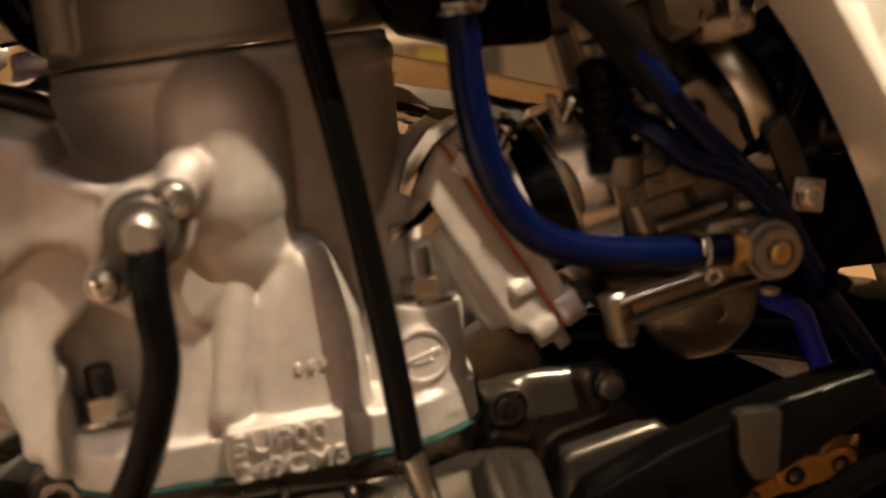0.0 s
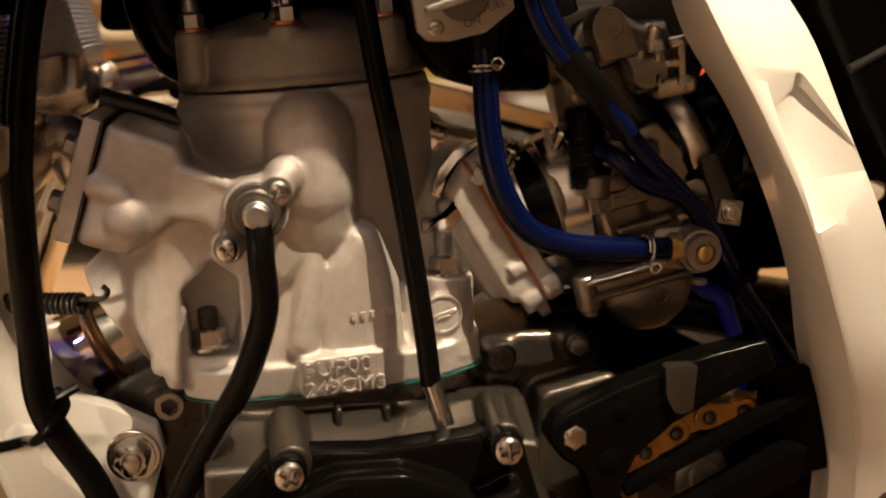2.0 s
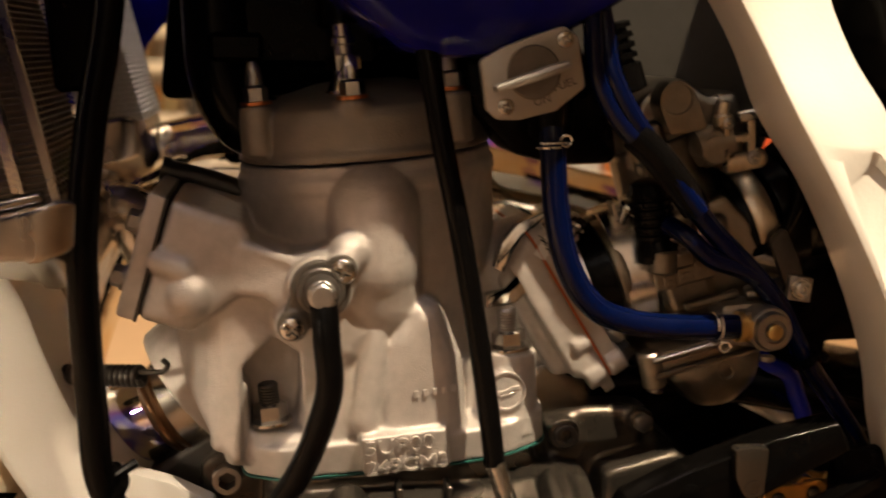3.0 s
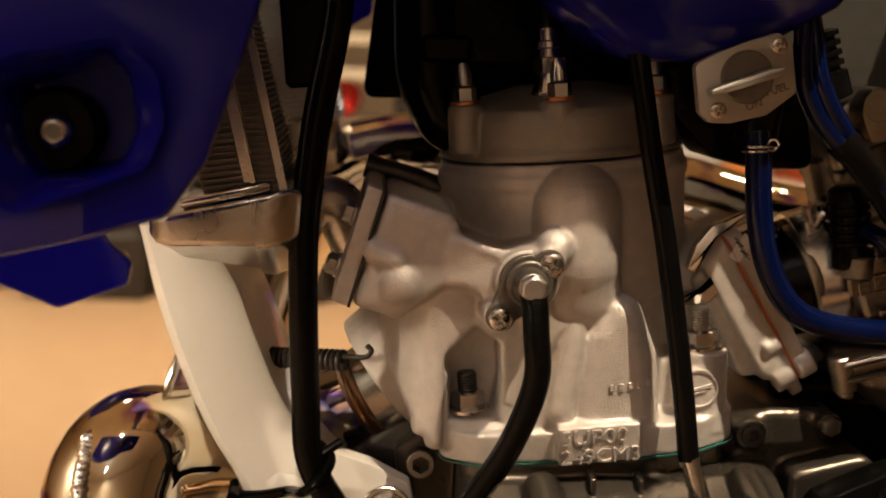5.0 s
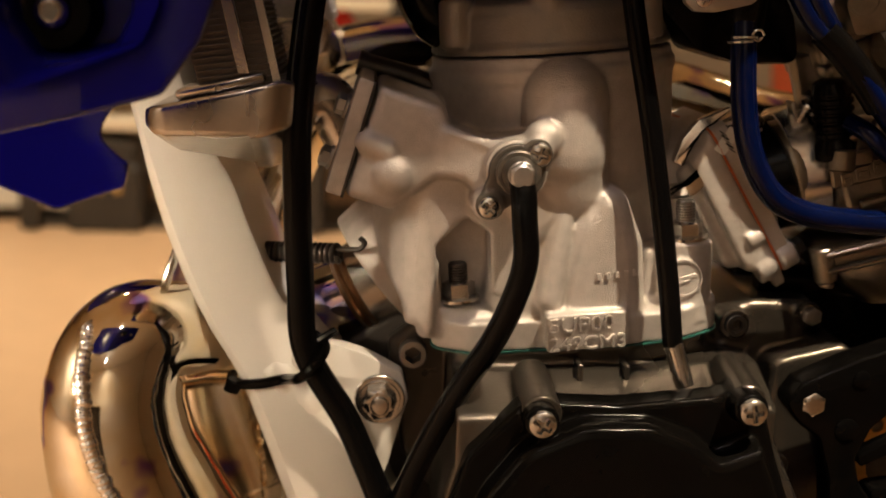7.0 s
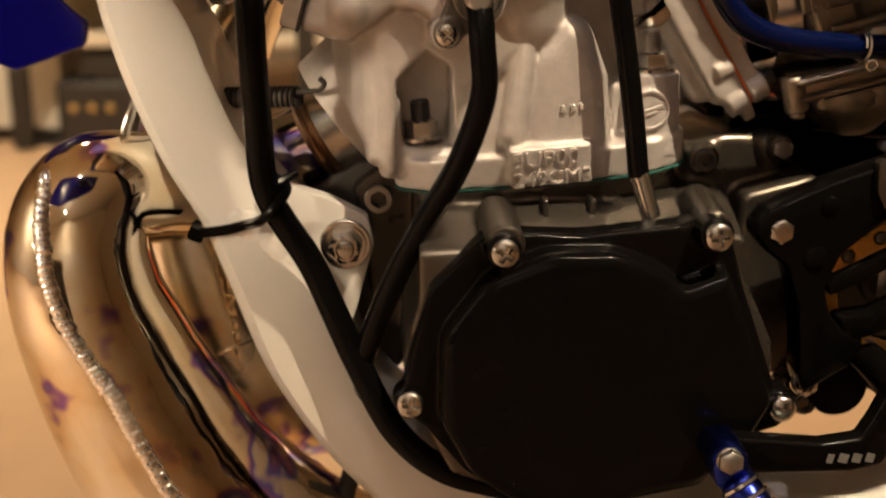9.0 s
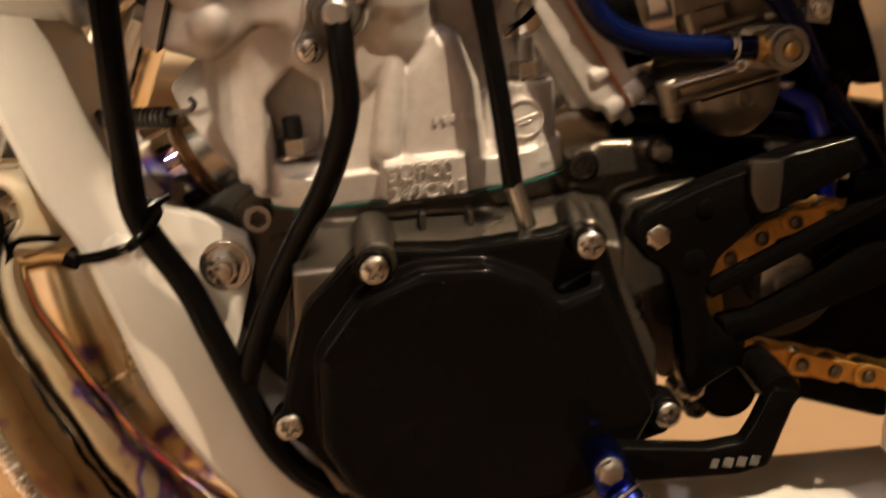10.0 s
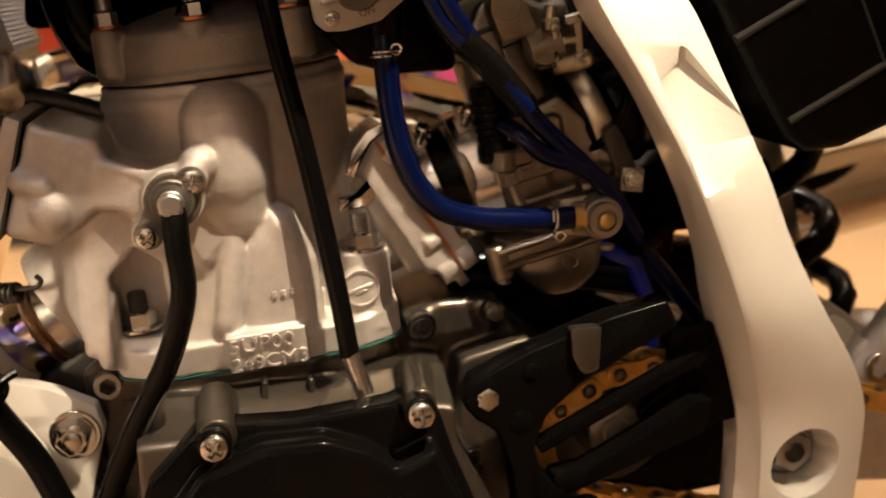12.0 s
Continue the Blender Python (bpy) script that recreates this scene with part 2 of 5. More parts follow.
def lettering(name, body, size, depth, m, mat, parent, label=""):
    """Raised letters in the built-in font, size in millimetres, their face turned by m."""
    cu = bpy.data.curves.new(name, "FONT")
    cu.body, cu.size, cu.extrude = body, size * MM, depth * MM
    tmp = bpy.data.objects.new(name, cu)
    me = bpy.data.meshes.new_from_object(tmp)
    bpy.data.objects.remove(tmp)
    me.materials.clear()
    me.materials.append(mat)
    me.transform(m)
    ob = new(name, me)
    ob.parent = parent
    if label:
        ob["label"] = label
    return ob


def facing(x, y, z, roll=0.0, sx=1.0):
    """A frame at a place in millimetres, facing the rider's left, with letters reading along x."""
    return Matrix.Translation(v3((x, y, z))) @ Matrix.Rotation(radians(-roll), 4, "Y") @ Matrix.Rotation(radians(90), 4, "X") @ Matrix.Diagonal((sx, 1, 1, 1))


LEFT = (0, -1, 0)


def hex_bolt(name, parent, at, direction, flat, height, washer=0.0, mat=None, label="", dome=0.5, spin=0.0):
    bm = bmesh.new()
    rings = []
    if washer:
        rings += [(-0.2, washer), (0.9, washer), (1.2, washer - 0.4), (1.2, flat + 0.3)]
    base = 1.2 if washer else 0
    rings += [(base, flat, "h"), (base + height - 0.8, flat, "h"), (base + height, flat * 0.86), (base + height + dome * 0.3, flat * 0.5), (base + height + dome * 0.35, 0.05)]
    turned(bm, at, direction, rings, 24, spin)
    return part(name, bm, mat or STEEL, parent, label)


def cross_screw(name, parent, at, direction, r, height, mat=None, label="", spin=0.3):
    """A pan-head screw with a cross recess."""
    bm = bmesh.new()
    d, s, u = axes(direction)
    o = Vector(at)
    seg = 40
    rings = [[o + s * (r * math.cos(2 * math.pi * k / seg)) + u * (r * math.sin(2 * math.pi * k / seg)) for k in range(seg)]]
    for f in (1.0, 0.97, 0.9, 0.8, 0.66, 0.64, 0.5, 0.36, 0.22, 0.2, 0.08, 0.01):
        loop = []
        for k in range(seg):
            a = 2 * math.pi * k / seg
            h = height * (0.5 + 0.5 * math.sqrt(max(0, 1 - f * f)))
            ca, sa = f * math.cos(a - spin), f * math.sin(a - spin)
            if f < 0.65 and min(abs(ca), abs(sa)) < 0.14:
                h -= height * 0.6 * (1 - f * 0.5)
            loop.append(o + d * h + s * (r * f * math.cos(a)) + u * (r * f * math.sin(a)))
        rings.append(loop)
    loft(bm, rings)
    return part(name, bm, mat or STEEL, parent, label, 40)


def socket_bolt(name, parent, at, direction, r, height, mat=None, label=""):
    bm = bmesh.new()
    turned(bm, at, direction, [(0, r), (height - 0.5, r), (height, r - 0.5), (height, r * 0.56, "h"), (height * 0.12, r * 0.54, "h"), (height * 0.1, 0.05)], 24)
    return part(name, bm, mat or STEEL, parent, label)


def stud(name, parent, at, direction, r, length, mat=None, label=""):
    """A threaded end."""
    bm = bmesh.new()
    rings = [(0, r)]
    h = 0.0
    while h < length - 1.6:
        rings += [(h + 0.3, r), (h + 0.6, r - 0.5), (h + 0.9, r)]
        h += 1.2
    rings += [(length - 0.8, r), (length, r - 0.8), (length, 0.05)]
    turned(bm, at, direction, rings, 20)
    return part(name, bm, mat or DULL, parent, label, 25)

# ---------------------------------------------------------------- the room


def room_box(name, c, size, mat, kind="structure", label="", category=""):
    bm = bmesh.new()
    block(bm, [x * 1000 for x in c], [x * 1000 for x in size], edge=2)
    return tagged(finish(name, bm, mat), label, category, kind=kind)


room_box("floor", (0, 0.5, -0.05), (9.2, 9.2, 0.1), FLOOR, label="tan polished floor of a warm-lit showroom", category="floor")
room_box("ceiling", (0, 0.5, 2.85), (9.2, 9.2, 0.1), CEILING, label="plain cream ceiling", category="ceiling")
room_box("wall_north", (0, 5.0, 1.4), (9.2, 0.1, 2.8), WALL, label="warm beige painted wall", category="wall")
room_box("wall_south", (0, -4.0, 1.4), (9.2, 0.1, 2.8), CREAM, label="cream painted wall", category="wall")
room_box("wall_west", (-4.5, 0.5, 1.4), (0.1, 8.9, 2.8), CREAM, label="cream painted wall", category="wall")
room_box("wall_east", (4.5, 0.5, 1.4), (0.1, 8.9, 2.8), WALL, label="warm beige painted wall", category="wall")

# ---------------------------------------------------------------- the motorcycle
bike = thing("motorcycle", "blue and white off-road motorcycle with bare two-stroke engine, parked indoors", "motorcycle", (0, 400, 0))
bike.location = (0, 0, 0)


# ---- cylinder: a casting that leans forwards
BASE = Matrix.Translation(v3((32, 400, 541))) @ Matrix.Rotation(radians(-5.6), 4, "Y")


SEAT = BASE @ Matrix.Rotation(radians(8.5), 4, "X")  # the joint below leans with the machine


def on_seat(u, v, w):
    return (SEAT @ v3((u, v, w))) / MM


def on_base(u, v, w):
    """A place given along the cylinder's own axes, in millimetres of the world."""
    return (BASE @ v3((u, v, w))) / MM


def build_cylinder():
    bm = bmesh.new()
    # barrel and water jacket
    rod(bm, on_base(0, 8, -4), on_base(0, 8, 117), 49)
    turned(bm, on_base(0, 8, 0), on_base(0, 0, 1) - on_base(0, 0, 0),
           [(46, 44), (58, 50), (68, 53.5), (106, 55), (107.5, 56.2), (112, 56.2), (113.5, 54.6), (117.5, 54.6)], 64)
    # base flange with round stud corners
    slab_points = [(-66, -41, 10), (-50, -49.5, 12), (18, -54.5, 30), (44, -52, 20), (61, -44, 9), (63, 48, 12), (-58, 48, 12)]
    loop = rounded(slab_points, 10)
    loft(bm, [[on_seat(p.x, p.y, h) for p in loop] for h in (0.8, 14.5)])
    # transfer duct that bulges to the side, with its rounded top
    capsule(bm, (21, 355.5, 618), (20, 356, 640), 18.2)
    capsule(bm, (21, 355.5, 622), (22.5, 359.5, 604), 18.2, 17)
    rod(bm, (25, 374, 548), (22, 364, 604), 18, 17)
    # shoulder under the duct and the arm
    slab(bm, [(-10, 604, 5), (4, 579, 5), (10, 576, 4), (22, 587, 6), (39, 595, 5), (40, 612), (12, 622)], 346.5, 385, 4, 7)
    # lower ducts: a broad swell and a narrow ridge
    hull = rounded([(23, 536), (22, 566), (25, 588), (36, 606), (47, 602), (56, 580), (60, 540)], 9)
    rings = []
    for inset, y in ((8, 344.6), (4.5, 345.6), (1.8, 347.6), (0, 351), (0, 390)):
        rings.append([(p.x, y + (0.0014 * (p.x - 44) ** 2 if y < 380 else 0), p.y) for p in shrunk(hull, inset)])
    loft(bm, rings)
    capsule(bm, (20.5, 351.5, 592), (16.5, 349.5, 555), 5.8, 6.2)
    rod(bm, (16, 370, 592), (6, 369, 538), 19, 20)
    # power valve arm from the exhaust side to the cover plate
    slab(bm, [(-42, 607), (-34, 630), (-12, 623), (6, 628), (12, 612), (2, 600), (-12, 597), (-24, 606)], 336.5, 380, 4, 3, lean=lambda x, z: max(0.0, -4 - x) * 0.34)
    rod(bm, (-2, 334.5, 612), (-2, 370, 612), 13)
    rod(bm, (6, 331.5, 620), (6, 370, 620), 6.5)
    rod(bm, (-13, 331.5, 598), (-13, 370, 598), 6.5)
    ball(bm, (9, 340, 625), 8)
    # power valve housing
    slab(bm, [(-58, 645), (-31, 637), (-27, 626), (-24, 612), (-36, 604), (-52, 592), (-72, 598)], 347, 452, 4, 4)
    capsule(bm, (-63, 350.6, 621), (-54.5, 350, 617.5), 6.0)
    ball(bm, (-52, 348.6, 607), 9.0, (1, 0.7, 1))
    # exhaust side wall and the pocket of the front stud
    wall = []
    for x, low, high, y in ((-32.5, 537, 613, 351), (-36, 536, 614, 351.3), (-41, 542, 615, 353), (-46, 549, 615, 356.5), (-51, 558, 614, 362), (-55, 566, 613, 369), (-58, 577, 612, 377), (-60, 590, 611, 386)):
        wall.append([(x, y + 2, low), (x, y, low + 3), (x, y, high), (x, 410, high), (x, 410, low)])
    loft(bm, wall)
    slab(bm, [(-34, 614), (-34, 577), (-32, 577), (-20, 589), (-19, 614)], 351, 398, 2, 2.5)
    slab(bm, [(-22, 614), (-22, 591), (-9, 582), (10, 590), (10, 602), (-5, 614)], 351, 398, 1, 0.8)
    slab(bm, [(-10, 586), (-8, 556), (5, 553), (10, 602), (-2, 600)], 351, 398, 1, 0.8)
    slab(bm, [(-58, 594), (-59, 580), (-50, 549), (-37, 531), (-20, 534), (-20, 600)], 385, 445, 5, 4)
    rod(bm, (-40, 405, 566), (-57, 405, 552.5), 33, 31)
    slab(bm, [(-40, 540), (-40, 606), (10, 606), (10, 540)], 369, 420, 2, 1)
    slab(bm, [(-40, 534), (-40, 549), (-5, 549), (-5, 534)], 354.5, 400, 5, 3)
    slab(bm, [(-46, 540), (-44, 566), (-30, 572), (-29, 540)], 353.5, 400, 5, 4)
    # rear stud spigot with its round pad
    rod(bm, (79, 361, 545), (77.6, 361, 580), 11.6, 11.2)
    rod(bm, (74.5, 349.4, 565), (74.5, 362, 565), 8.6)
    slab(bm, [(60, 546), (60, 575), (72, 577), (84, 545)], 362, 392, 5, 2)
    # intake neck
    rod(bm, (60, 400, 592), (98, 400, 606), 26, 27)
    # pad behind the cast letters
    loft(bm, [[on_seat(u, v, w) for u, w in ((-17, 1.5), (18, 1.5), (18, 18.5), (-17, 18.5))] for v in (-57.0, -45)])
    ob = part("cylinder", bm, CAST, bike, "sand-cast bare aluminium engine cylinder", 180)
    cast_skin(ob, 0.9, 7, 0.5)
    return ob


cylinder = build_cylinder()
letters = SEAT @ Matrix.Translation(v3((-16, -57.0, 10.8))) @ Matrix.Rotation(radians(90), 4, "X") @ Matrix.Diagonal((1.12, 1, 1, 1))
lettering("cast_lettering", "5UP00", 9.4, 1.1, letters, CAST, cylinder, "raised cast code letters")
letters = SEAT @ Matrix.Translation(v3((-16, -57.0, 2.2))) @ Matrix.Rotation(radians(90), 4, "X") @ Matrix.Diagonal((1.08, 1, 1, 1))
lettering("cast_lettering", "249CM3", 9.0, 1.1, letters, CAST, cylinder, "raised cast capacity letters")
for k in range(5):
    bm = bmesh.new()
    block(bm, (36.5 + 3.9 * k, 344.0 + 0.12 * (k - 1) ** 2, 566.3 + 0.5 * k), (2.0, 0.8, 2.9), (0, -6, 0), 0.2)
    part("stamped_mark", bm, CAST, cylinder)
bm = bmesh.new()
turned(bm, (74.5, 349.6, 565), LEFT, [(0, 8.4), (0.9, 8.2), (0.9, 7.4), (0.2, 7.2), (0.2, 0.05)], 40)
block(bm, (74.5, 349.2, 565), (11.5, 1.0, 1.5), (0, -18, 0), 0.2)
block(bm, (74.8, 349.2, 563.4), (6, 1.0, 1.0), (0, -18, 0), 0.2)
part("cast_roundel", bm, CAST, cylinder, "cast round foundry mark")

# studs and nuts of the base
hex_bolt("base_nut", cylinder, (77.6, 361, 580.5), on_base(0, 0, 1) - on_base(0, 0, 0), 6.2, 6.5, 9.6, STEEL, "bright flanged nut")
stud("base_stud", cylinder, (77.0, 361, 586), on_base(0, 0, 1) - on_base(0, 0, 0), 4.2, 11.5, DULL)
hex_bolt("base_nut", cylinder, (-21, 362, 551), on_base(0, 0, 1) - on_base(0, 0, 0), 6.2, 7, 9.0, STEEL, "flanged nut in its pocket")
stud("base_stud", cylinder, (-21.6, 362, 558), on_base(0, 0, 1) - on_base(0, 0, 0), 4.2, 9.5, BLACK_STEEL)

bm = bmesh.new()
loop = rounded([(-66.4, -41.4, 10), (-50, -49.9, 12), (18, -55, 30), (44, -52.5, 20), (61.5, -44.5, 9), (63.5, 48, 12), (-58.6, 48, 12)], 10)
loft(bm, [[on_seat(p.x, p.y, h) for p in loop] for h in (0.2, 0.8)])
part("base_gasket", bm, TEAL, bike, "thin teal-green base gasket")

# power valve lid and cover plate
valve_lid = bmesh.new()
slab(valve_lid, [(-66, 647.5), (-59.2, 645.3), (-72.8, 597.6), (-80, 600)], 347.2, 452, 2.0, 1.2)
valve_lid = part("valve_lid", valve_lid, CAST, bike, "cast lid of the power valve housing")
bm = bmesh.new()
slab(bm, [(-59.8, 645.7), (-58.6, 645.3), (-72.2, 597.3), (-73.4, 597.7)], 347.0, 452.3, 0.3, 0.2)
part("lid_gasket", bm, BLACK_STEEL, valve_lid, "dark gasket line under the lid")
for z, x in ((634, -71), (612, -77.5)):
    hex_bolt("lid_bolt", valve_lid, (x, 362, z), (-0.945, -0.05, 0.31), 4.0, 4.0, 5.4, DULL)
plate = bmesh.new()
rod(plate, (-2, 331, 612), (-2, 336, 612), 11.6)
rod(plate, (-12.6, 330.5, 598.6), (-12.6, 336, 598.6), 6.0)
rod(plate, (5.8, 330.5, 619.8), (5.8, 336, 619.8), 6.2)
slab(plate, [(-17, 601), (-9, 595), (7, 606), (10, 616), (0, 623), (-10, 619)], 331.5, 336, 3, 0.8)
plate = cast_skin(part("valve_cover_plate", plate, PLATE, bike, "small cast cover plate with a hose union", 180), 0.6, 4)
cross_screw("plate_screw", plate, (6.2, 329.6, 620), LEFT, 4.9, 3.6, STEEL, "zinc pan-head cross screw")
cross_screw("plate_screw", plate, (-13, 329.6, 598.2), LEFT, 4.6, 3.6, STEEL, "zinc pan-head cross screw", 0.75)
bm = bmesh.new()
turned(bm, (-2, 330, 612.5), LEFT, [(0, 9.2), (2.5, 9.2), (3.2, 8.4), (3.2, 7.0), (8.5, 6.6), (10, 5.6)], 32)
part("hose_union", bm, PLATE, plate)
hex_bolt("union_bolt", plate, (-2, 320, 613), LEFT, 4.6, 4.6, 5.4, DULL, "hex union bolt", 0.2)

# ---- cylinder head
head = bmesh.new()
turned(head, on_base(0, 8, 118.4), on_base(0, 0, 1) - on_base(0, 0, 0),
       [(0, 52), (0, 54.5), (3, 54.5), (4, 53), (17, 52), (21, 50), (24, 44), (27, 30), (30, 18), (30, 0.05)], 64)
for u, v in ((-6, -36), (-44, -20), (34, -34), (44, 6), (0, 44)):
    rod(head, on_base(u, v, 122), on_base(u, v, 143), 8.2, 7.6, edge=1.0)
head = part("cylinder_head", head, HEAD, bike, "cast aluminium cylinder head, shade under the tank put into its colour", 180)
cast_skin(head, 1.1, 3)
up = on_base(0, 0, 1) - on_base(0, 0, 0)
for u, v in ((-6, -36), (-44, -20), (34, -34)):
    bm = bmesh.new()
    turned(bm, on_base(u, v, 143), up, [(0, 6.4), (1.4, 6.4), (1.4, 4)], 28)
    part("copper_washer", bm, COPPER, head, "copper sealing washer")
    hex_bolt("head_nut", head, on_base(u, v, 144.6), up, 4.4, 6.0, 0, STEEL if v < -35 else DULL, "domed head nut")
    bm = bmesh.new()
    turned(bm, on_base(u, v, 151), up, [(0, 3.6), (4, 3.4), (8, 2.6), (9.4, 1.5), (9.6, 0.05)], 24)
    part("nut_dome", bm, STEEL if v < -35 else DULL, head)
bm = bmesh.new()
turned(bm, on_base(-7, -16, 140), up, [(0, 9), (6, 9), (6, 8), (12, 5.4), (14, 5.4), (14, 6.0, "h"), (20, 6.0, "h"), (20.6, 4.6), (24, 4.6), (24.6, 5.4), (27, 5.4), (27.6, 4.2), (38, 4.0)], 24)
part("spark_plug", bm, STEEL, head, "steel spark plug body")
bm = bmesh.new()
hose(bm, [on_base(-7, -16, 172), on_base(-7, -14, 188), on_base(-2, 0, 206), on_base(20, 12, 218)], 8.5)
part("plug_cap", bm, RUBBER, bike, "black rubber spark plug cap")
bm = bmesh.new()
hose(bm, [(-20, 402, 668), (-32, 402, 672), (-41, 402, 690), (-43, 402, 715), (-44, 402, 750)], 13.5, 24)
part("radiator_hose", bm, RUBBER, bike, "thick black rubber coolant hose")
bm = bmesh.new()
slab(bm, [(-70, 678), (75, 682), (120, 760), (-60, 770)], 442, 452, 6, 2)
part("heat_shield", bm, BLACK_PLASTIC, bike, "black shield under the tank")
bm = bmesh.new()
block(bm, (0, 425, 716), (70, 30, 34), (0, 0, 0), 3)
part("head_stay", bm, BLACK_PAINT, bike, "black painted head stay bracket")
# water stub in front of the head gasket
bm = bmesh.new()
hose(bm, [(-20, 412, 634), (-44, 414, 643), (-66, 415, 648.5)], 5.2)
turned(bm, (-64, 415, 648.2), (-0.95, 0, 0.25), [(0, 5.8), (3.5, 5.8), (3.5, 3.2), (-3, 3.0), (-3, 0.05)], 24)
part("vent_stub", bm, BLACK_STEEL, bike, "dark metal vent stub")

# ---- crankcase
case = bmesh.new()
slab(case, [(-28, 480, 10), (-18, 512, 10), (100, 517), (112, 500), (126, 470), (128, 440), (95, 405), (40, 395), (-10, 412), (-30, 450)], 318, 480, 8, 4)
loft(case, [[(x, 318.5, 490), (x, 318.5, 512 + r), (x, 321, 514 + r), (x, 346, 524 + r), (x, 480, 524 + r), (x, 480, 490)] for x, r in ((-24, -1), (60, 2), (100, 6), (110, 4))])
loop = rounded([(-56, -46), (-40, -50), (20, -52.5), (58, -40), (62, 48), (-56, 48)], 8)
loft(case, [[on_seat(p.x, p.y, h) for p in loop] for h in (-14, -0.4)])
slab(case, [(-52, 524), (-38, 535), (-20, 530), (-12, 480), (-30, 450), (-44, 470)], 383, 470, 5, 3)
slab(case, [(95, 546), (112, 551), (137, 551), (141, 541), (134, 520), (128, 505), (100, 505)], 366, 460, 4, 3)
rod(case, (103, 361, 541), (103, 372, 541), 7)
rod(case, (137, 360, 546), (137, 380, 546), 5.5)
rod(case, (-40, 386, 520), (-40, 400, 520), 8.5)
rod(case, (9, 305, 519), (9, 345, 522), 8.2)
rod(case, (92, 305, 525), (95, 345, 527), 7.5)
slab(case, [(118, 528), (150, 536), (170, 520), (168, 480), (140, 440), (112, 470)], 350, 440, 6, 3)
rod(case, (164, 344, 444), (164, 380, 444), 13)
rod(case, (151, 340, 433), (151, 370, 433), 6)
case = part("crankcase", case, CASE, bike, "grey alloy crankcase", 180)
cast_skin(case, 1.2, 3)
bm = bmesh.new()
for x in (30, 50):
    block(bm, (x, 344, 523), (2.4, 12, 12), (0, 0, 0), 0.6)
block(bm, (28, 343, 518.5), (32, 14, 2), (0, -3, 0), 0.5)
part("case_rib", bm, CASE, case)
socket_bolt("case_bolt", case, (-40, 386, 520), LEFT, 6.4, 10, DULL, "zinc socket bolt")
socket_bolt("case_bolt", case, (103, 361.5, 541), LEFT, 5.0, 3, BLACK_STEEL)
socket_bolt("case_bolt", case, (151, 341, 433), LEFT, 4.6, 3, BLACK_STEEL)
socket_bolt("case_bolt", case, (122, 345, 482), LEFT, 4.6, 3, BLACK_STEEL)
hex_bolt("case_bolt", case, (137, 360, 546), LEFT, 3.8, 3, 0, DULL)

bm = bmesh.new()
slab(bm, [(-78, 516), (-50, 536), (-20, 534), (-12, 480), (-30, 430), (-60, 430), (-80, 480)], 392, 470, 8, 4)
part("case_front", bm, BLACK_STEEL, case, "blackened front of the crankcase", 50)

# ---- flywheel cover
cover = bmesh.new()
rim = [(-27, 476, 12), (-20, 500, 12), (-6, 514, 8), (1, 522, 5), (16, 523, 4), (40, 522, 6), (80, 526, 6), (92, 531, 6), (100, 523, 6), (107, 500, 5), (124, 456, 6), (134, 446, 6), (128, 437, 6), (112, 432, 8), (96, 410, 8), (66, 404, 8), (55, 394, 6), (46, 400, 8), (16, 404, 20), (-6, 420, 20), (-22, 440, 8), (-34, 450, 5), (-30, 460, 6)]
slab(cover, rim, 308, 322, 4, 2.0)
dome = [(-16, 484, 20), (2, 508, 20), (26, 518, 20), (52, 518, 14), (70, 511, 8), (80, 503, 4), (97, 510, 3), (105, 490, 3), (120, 454, 8), (112, 438, 14), (92, 417, 12), (72, 414, 12), (56, 408, 12), (38, 406, 16), (14, 411, 20), (-4, 424, 20), (-16, 446, 20)]
slab(cover, dome, 295, 312, 8, 4.5)
turned(cover, (46, 300, 461), LEFT, [(-2, 54), (4.6, 50.5), (5.2, 47), (5.2, 0.05)], 72)
for x, y, z in ((8, 298, 518.5), (91, 297, 524.5), (-28, 309, 451), (126.5, 305.5, 447.5), (55, 312, 398)):
    rod(cover, (x, y, z), (x, 320, z), 7.0, 7.4, edge=0.8)
cover = cast_skin(part("flywheel_cover", cover, BLACK_PAINT, bike, "glossy black painted flywheel cover", 180), 0.9, 3)
for x, y, z in ((8, 298, 518.5), (91, 297, 524.5), (-28, 309, 451), (126.5, 305.5, 447.5), (55, 312, 398)):
    cross_screw("cover_screw", cover, (x, y, z), LEFT, 5.6, 4.2, STEEL, "zinc pan-head cross screw", 0.5 + x * 0.01)

# ---- frame: down tube and cradle, one welded member
STATIONS = [  # front edge x z, rear edge x z, depth of the face, depth of the back
    ((-192, 710), (-160, 715), 398, 440), ((-170, 628), (-143, 634), 396, 438), ((-160, 590), (-123, 598), 390, 432),
    ((-149, 560), (-114, 577), 384, 430), ((-135, 531), (-101, 549), 378, 425), ((-120, 508), (-84, 526), 372, 420),
    ((-108, 482), (-67, 494), 364, 412), ((-90, 440), (-50, 447), 356, 402), ((-58, 394), (-20, 412), 352, 396),
    ((-20, 362), (6, 394), 350, 394), ((30, 345), (40, 382), 350, 394), ((100, 338), (104, 376), 352, 394), ((220, 338), (220, 374), 352, 394), ((340, 345), (340, 380), 356, 394)]
line = smooth_path([(*a, *b, f, k) for a, b, f, k in STATIONS], 6)
rings = []
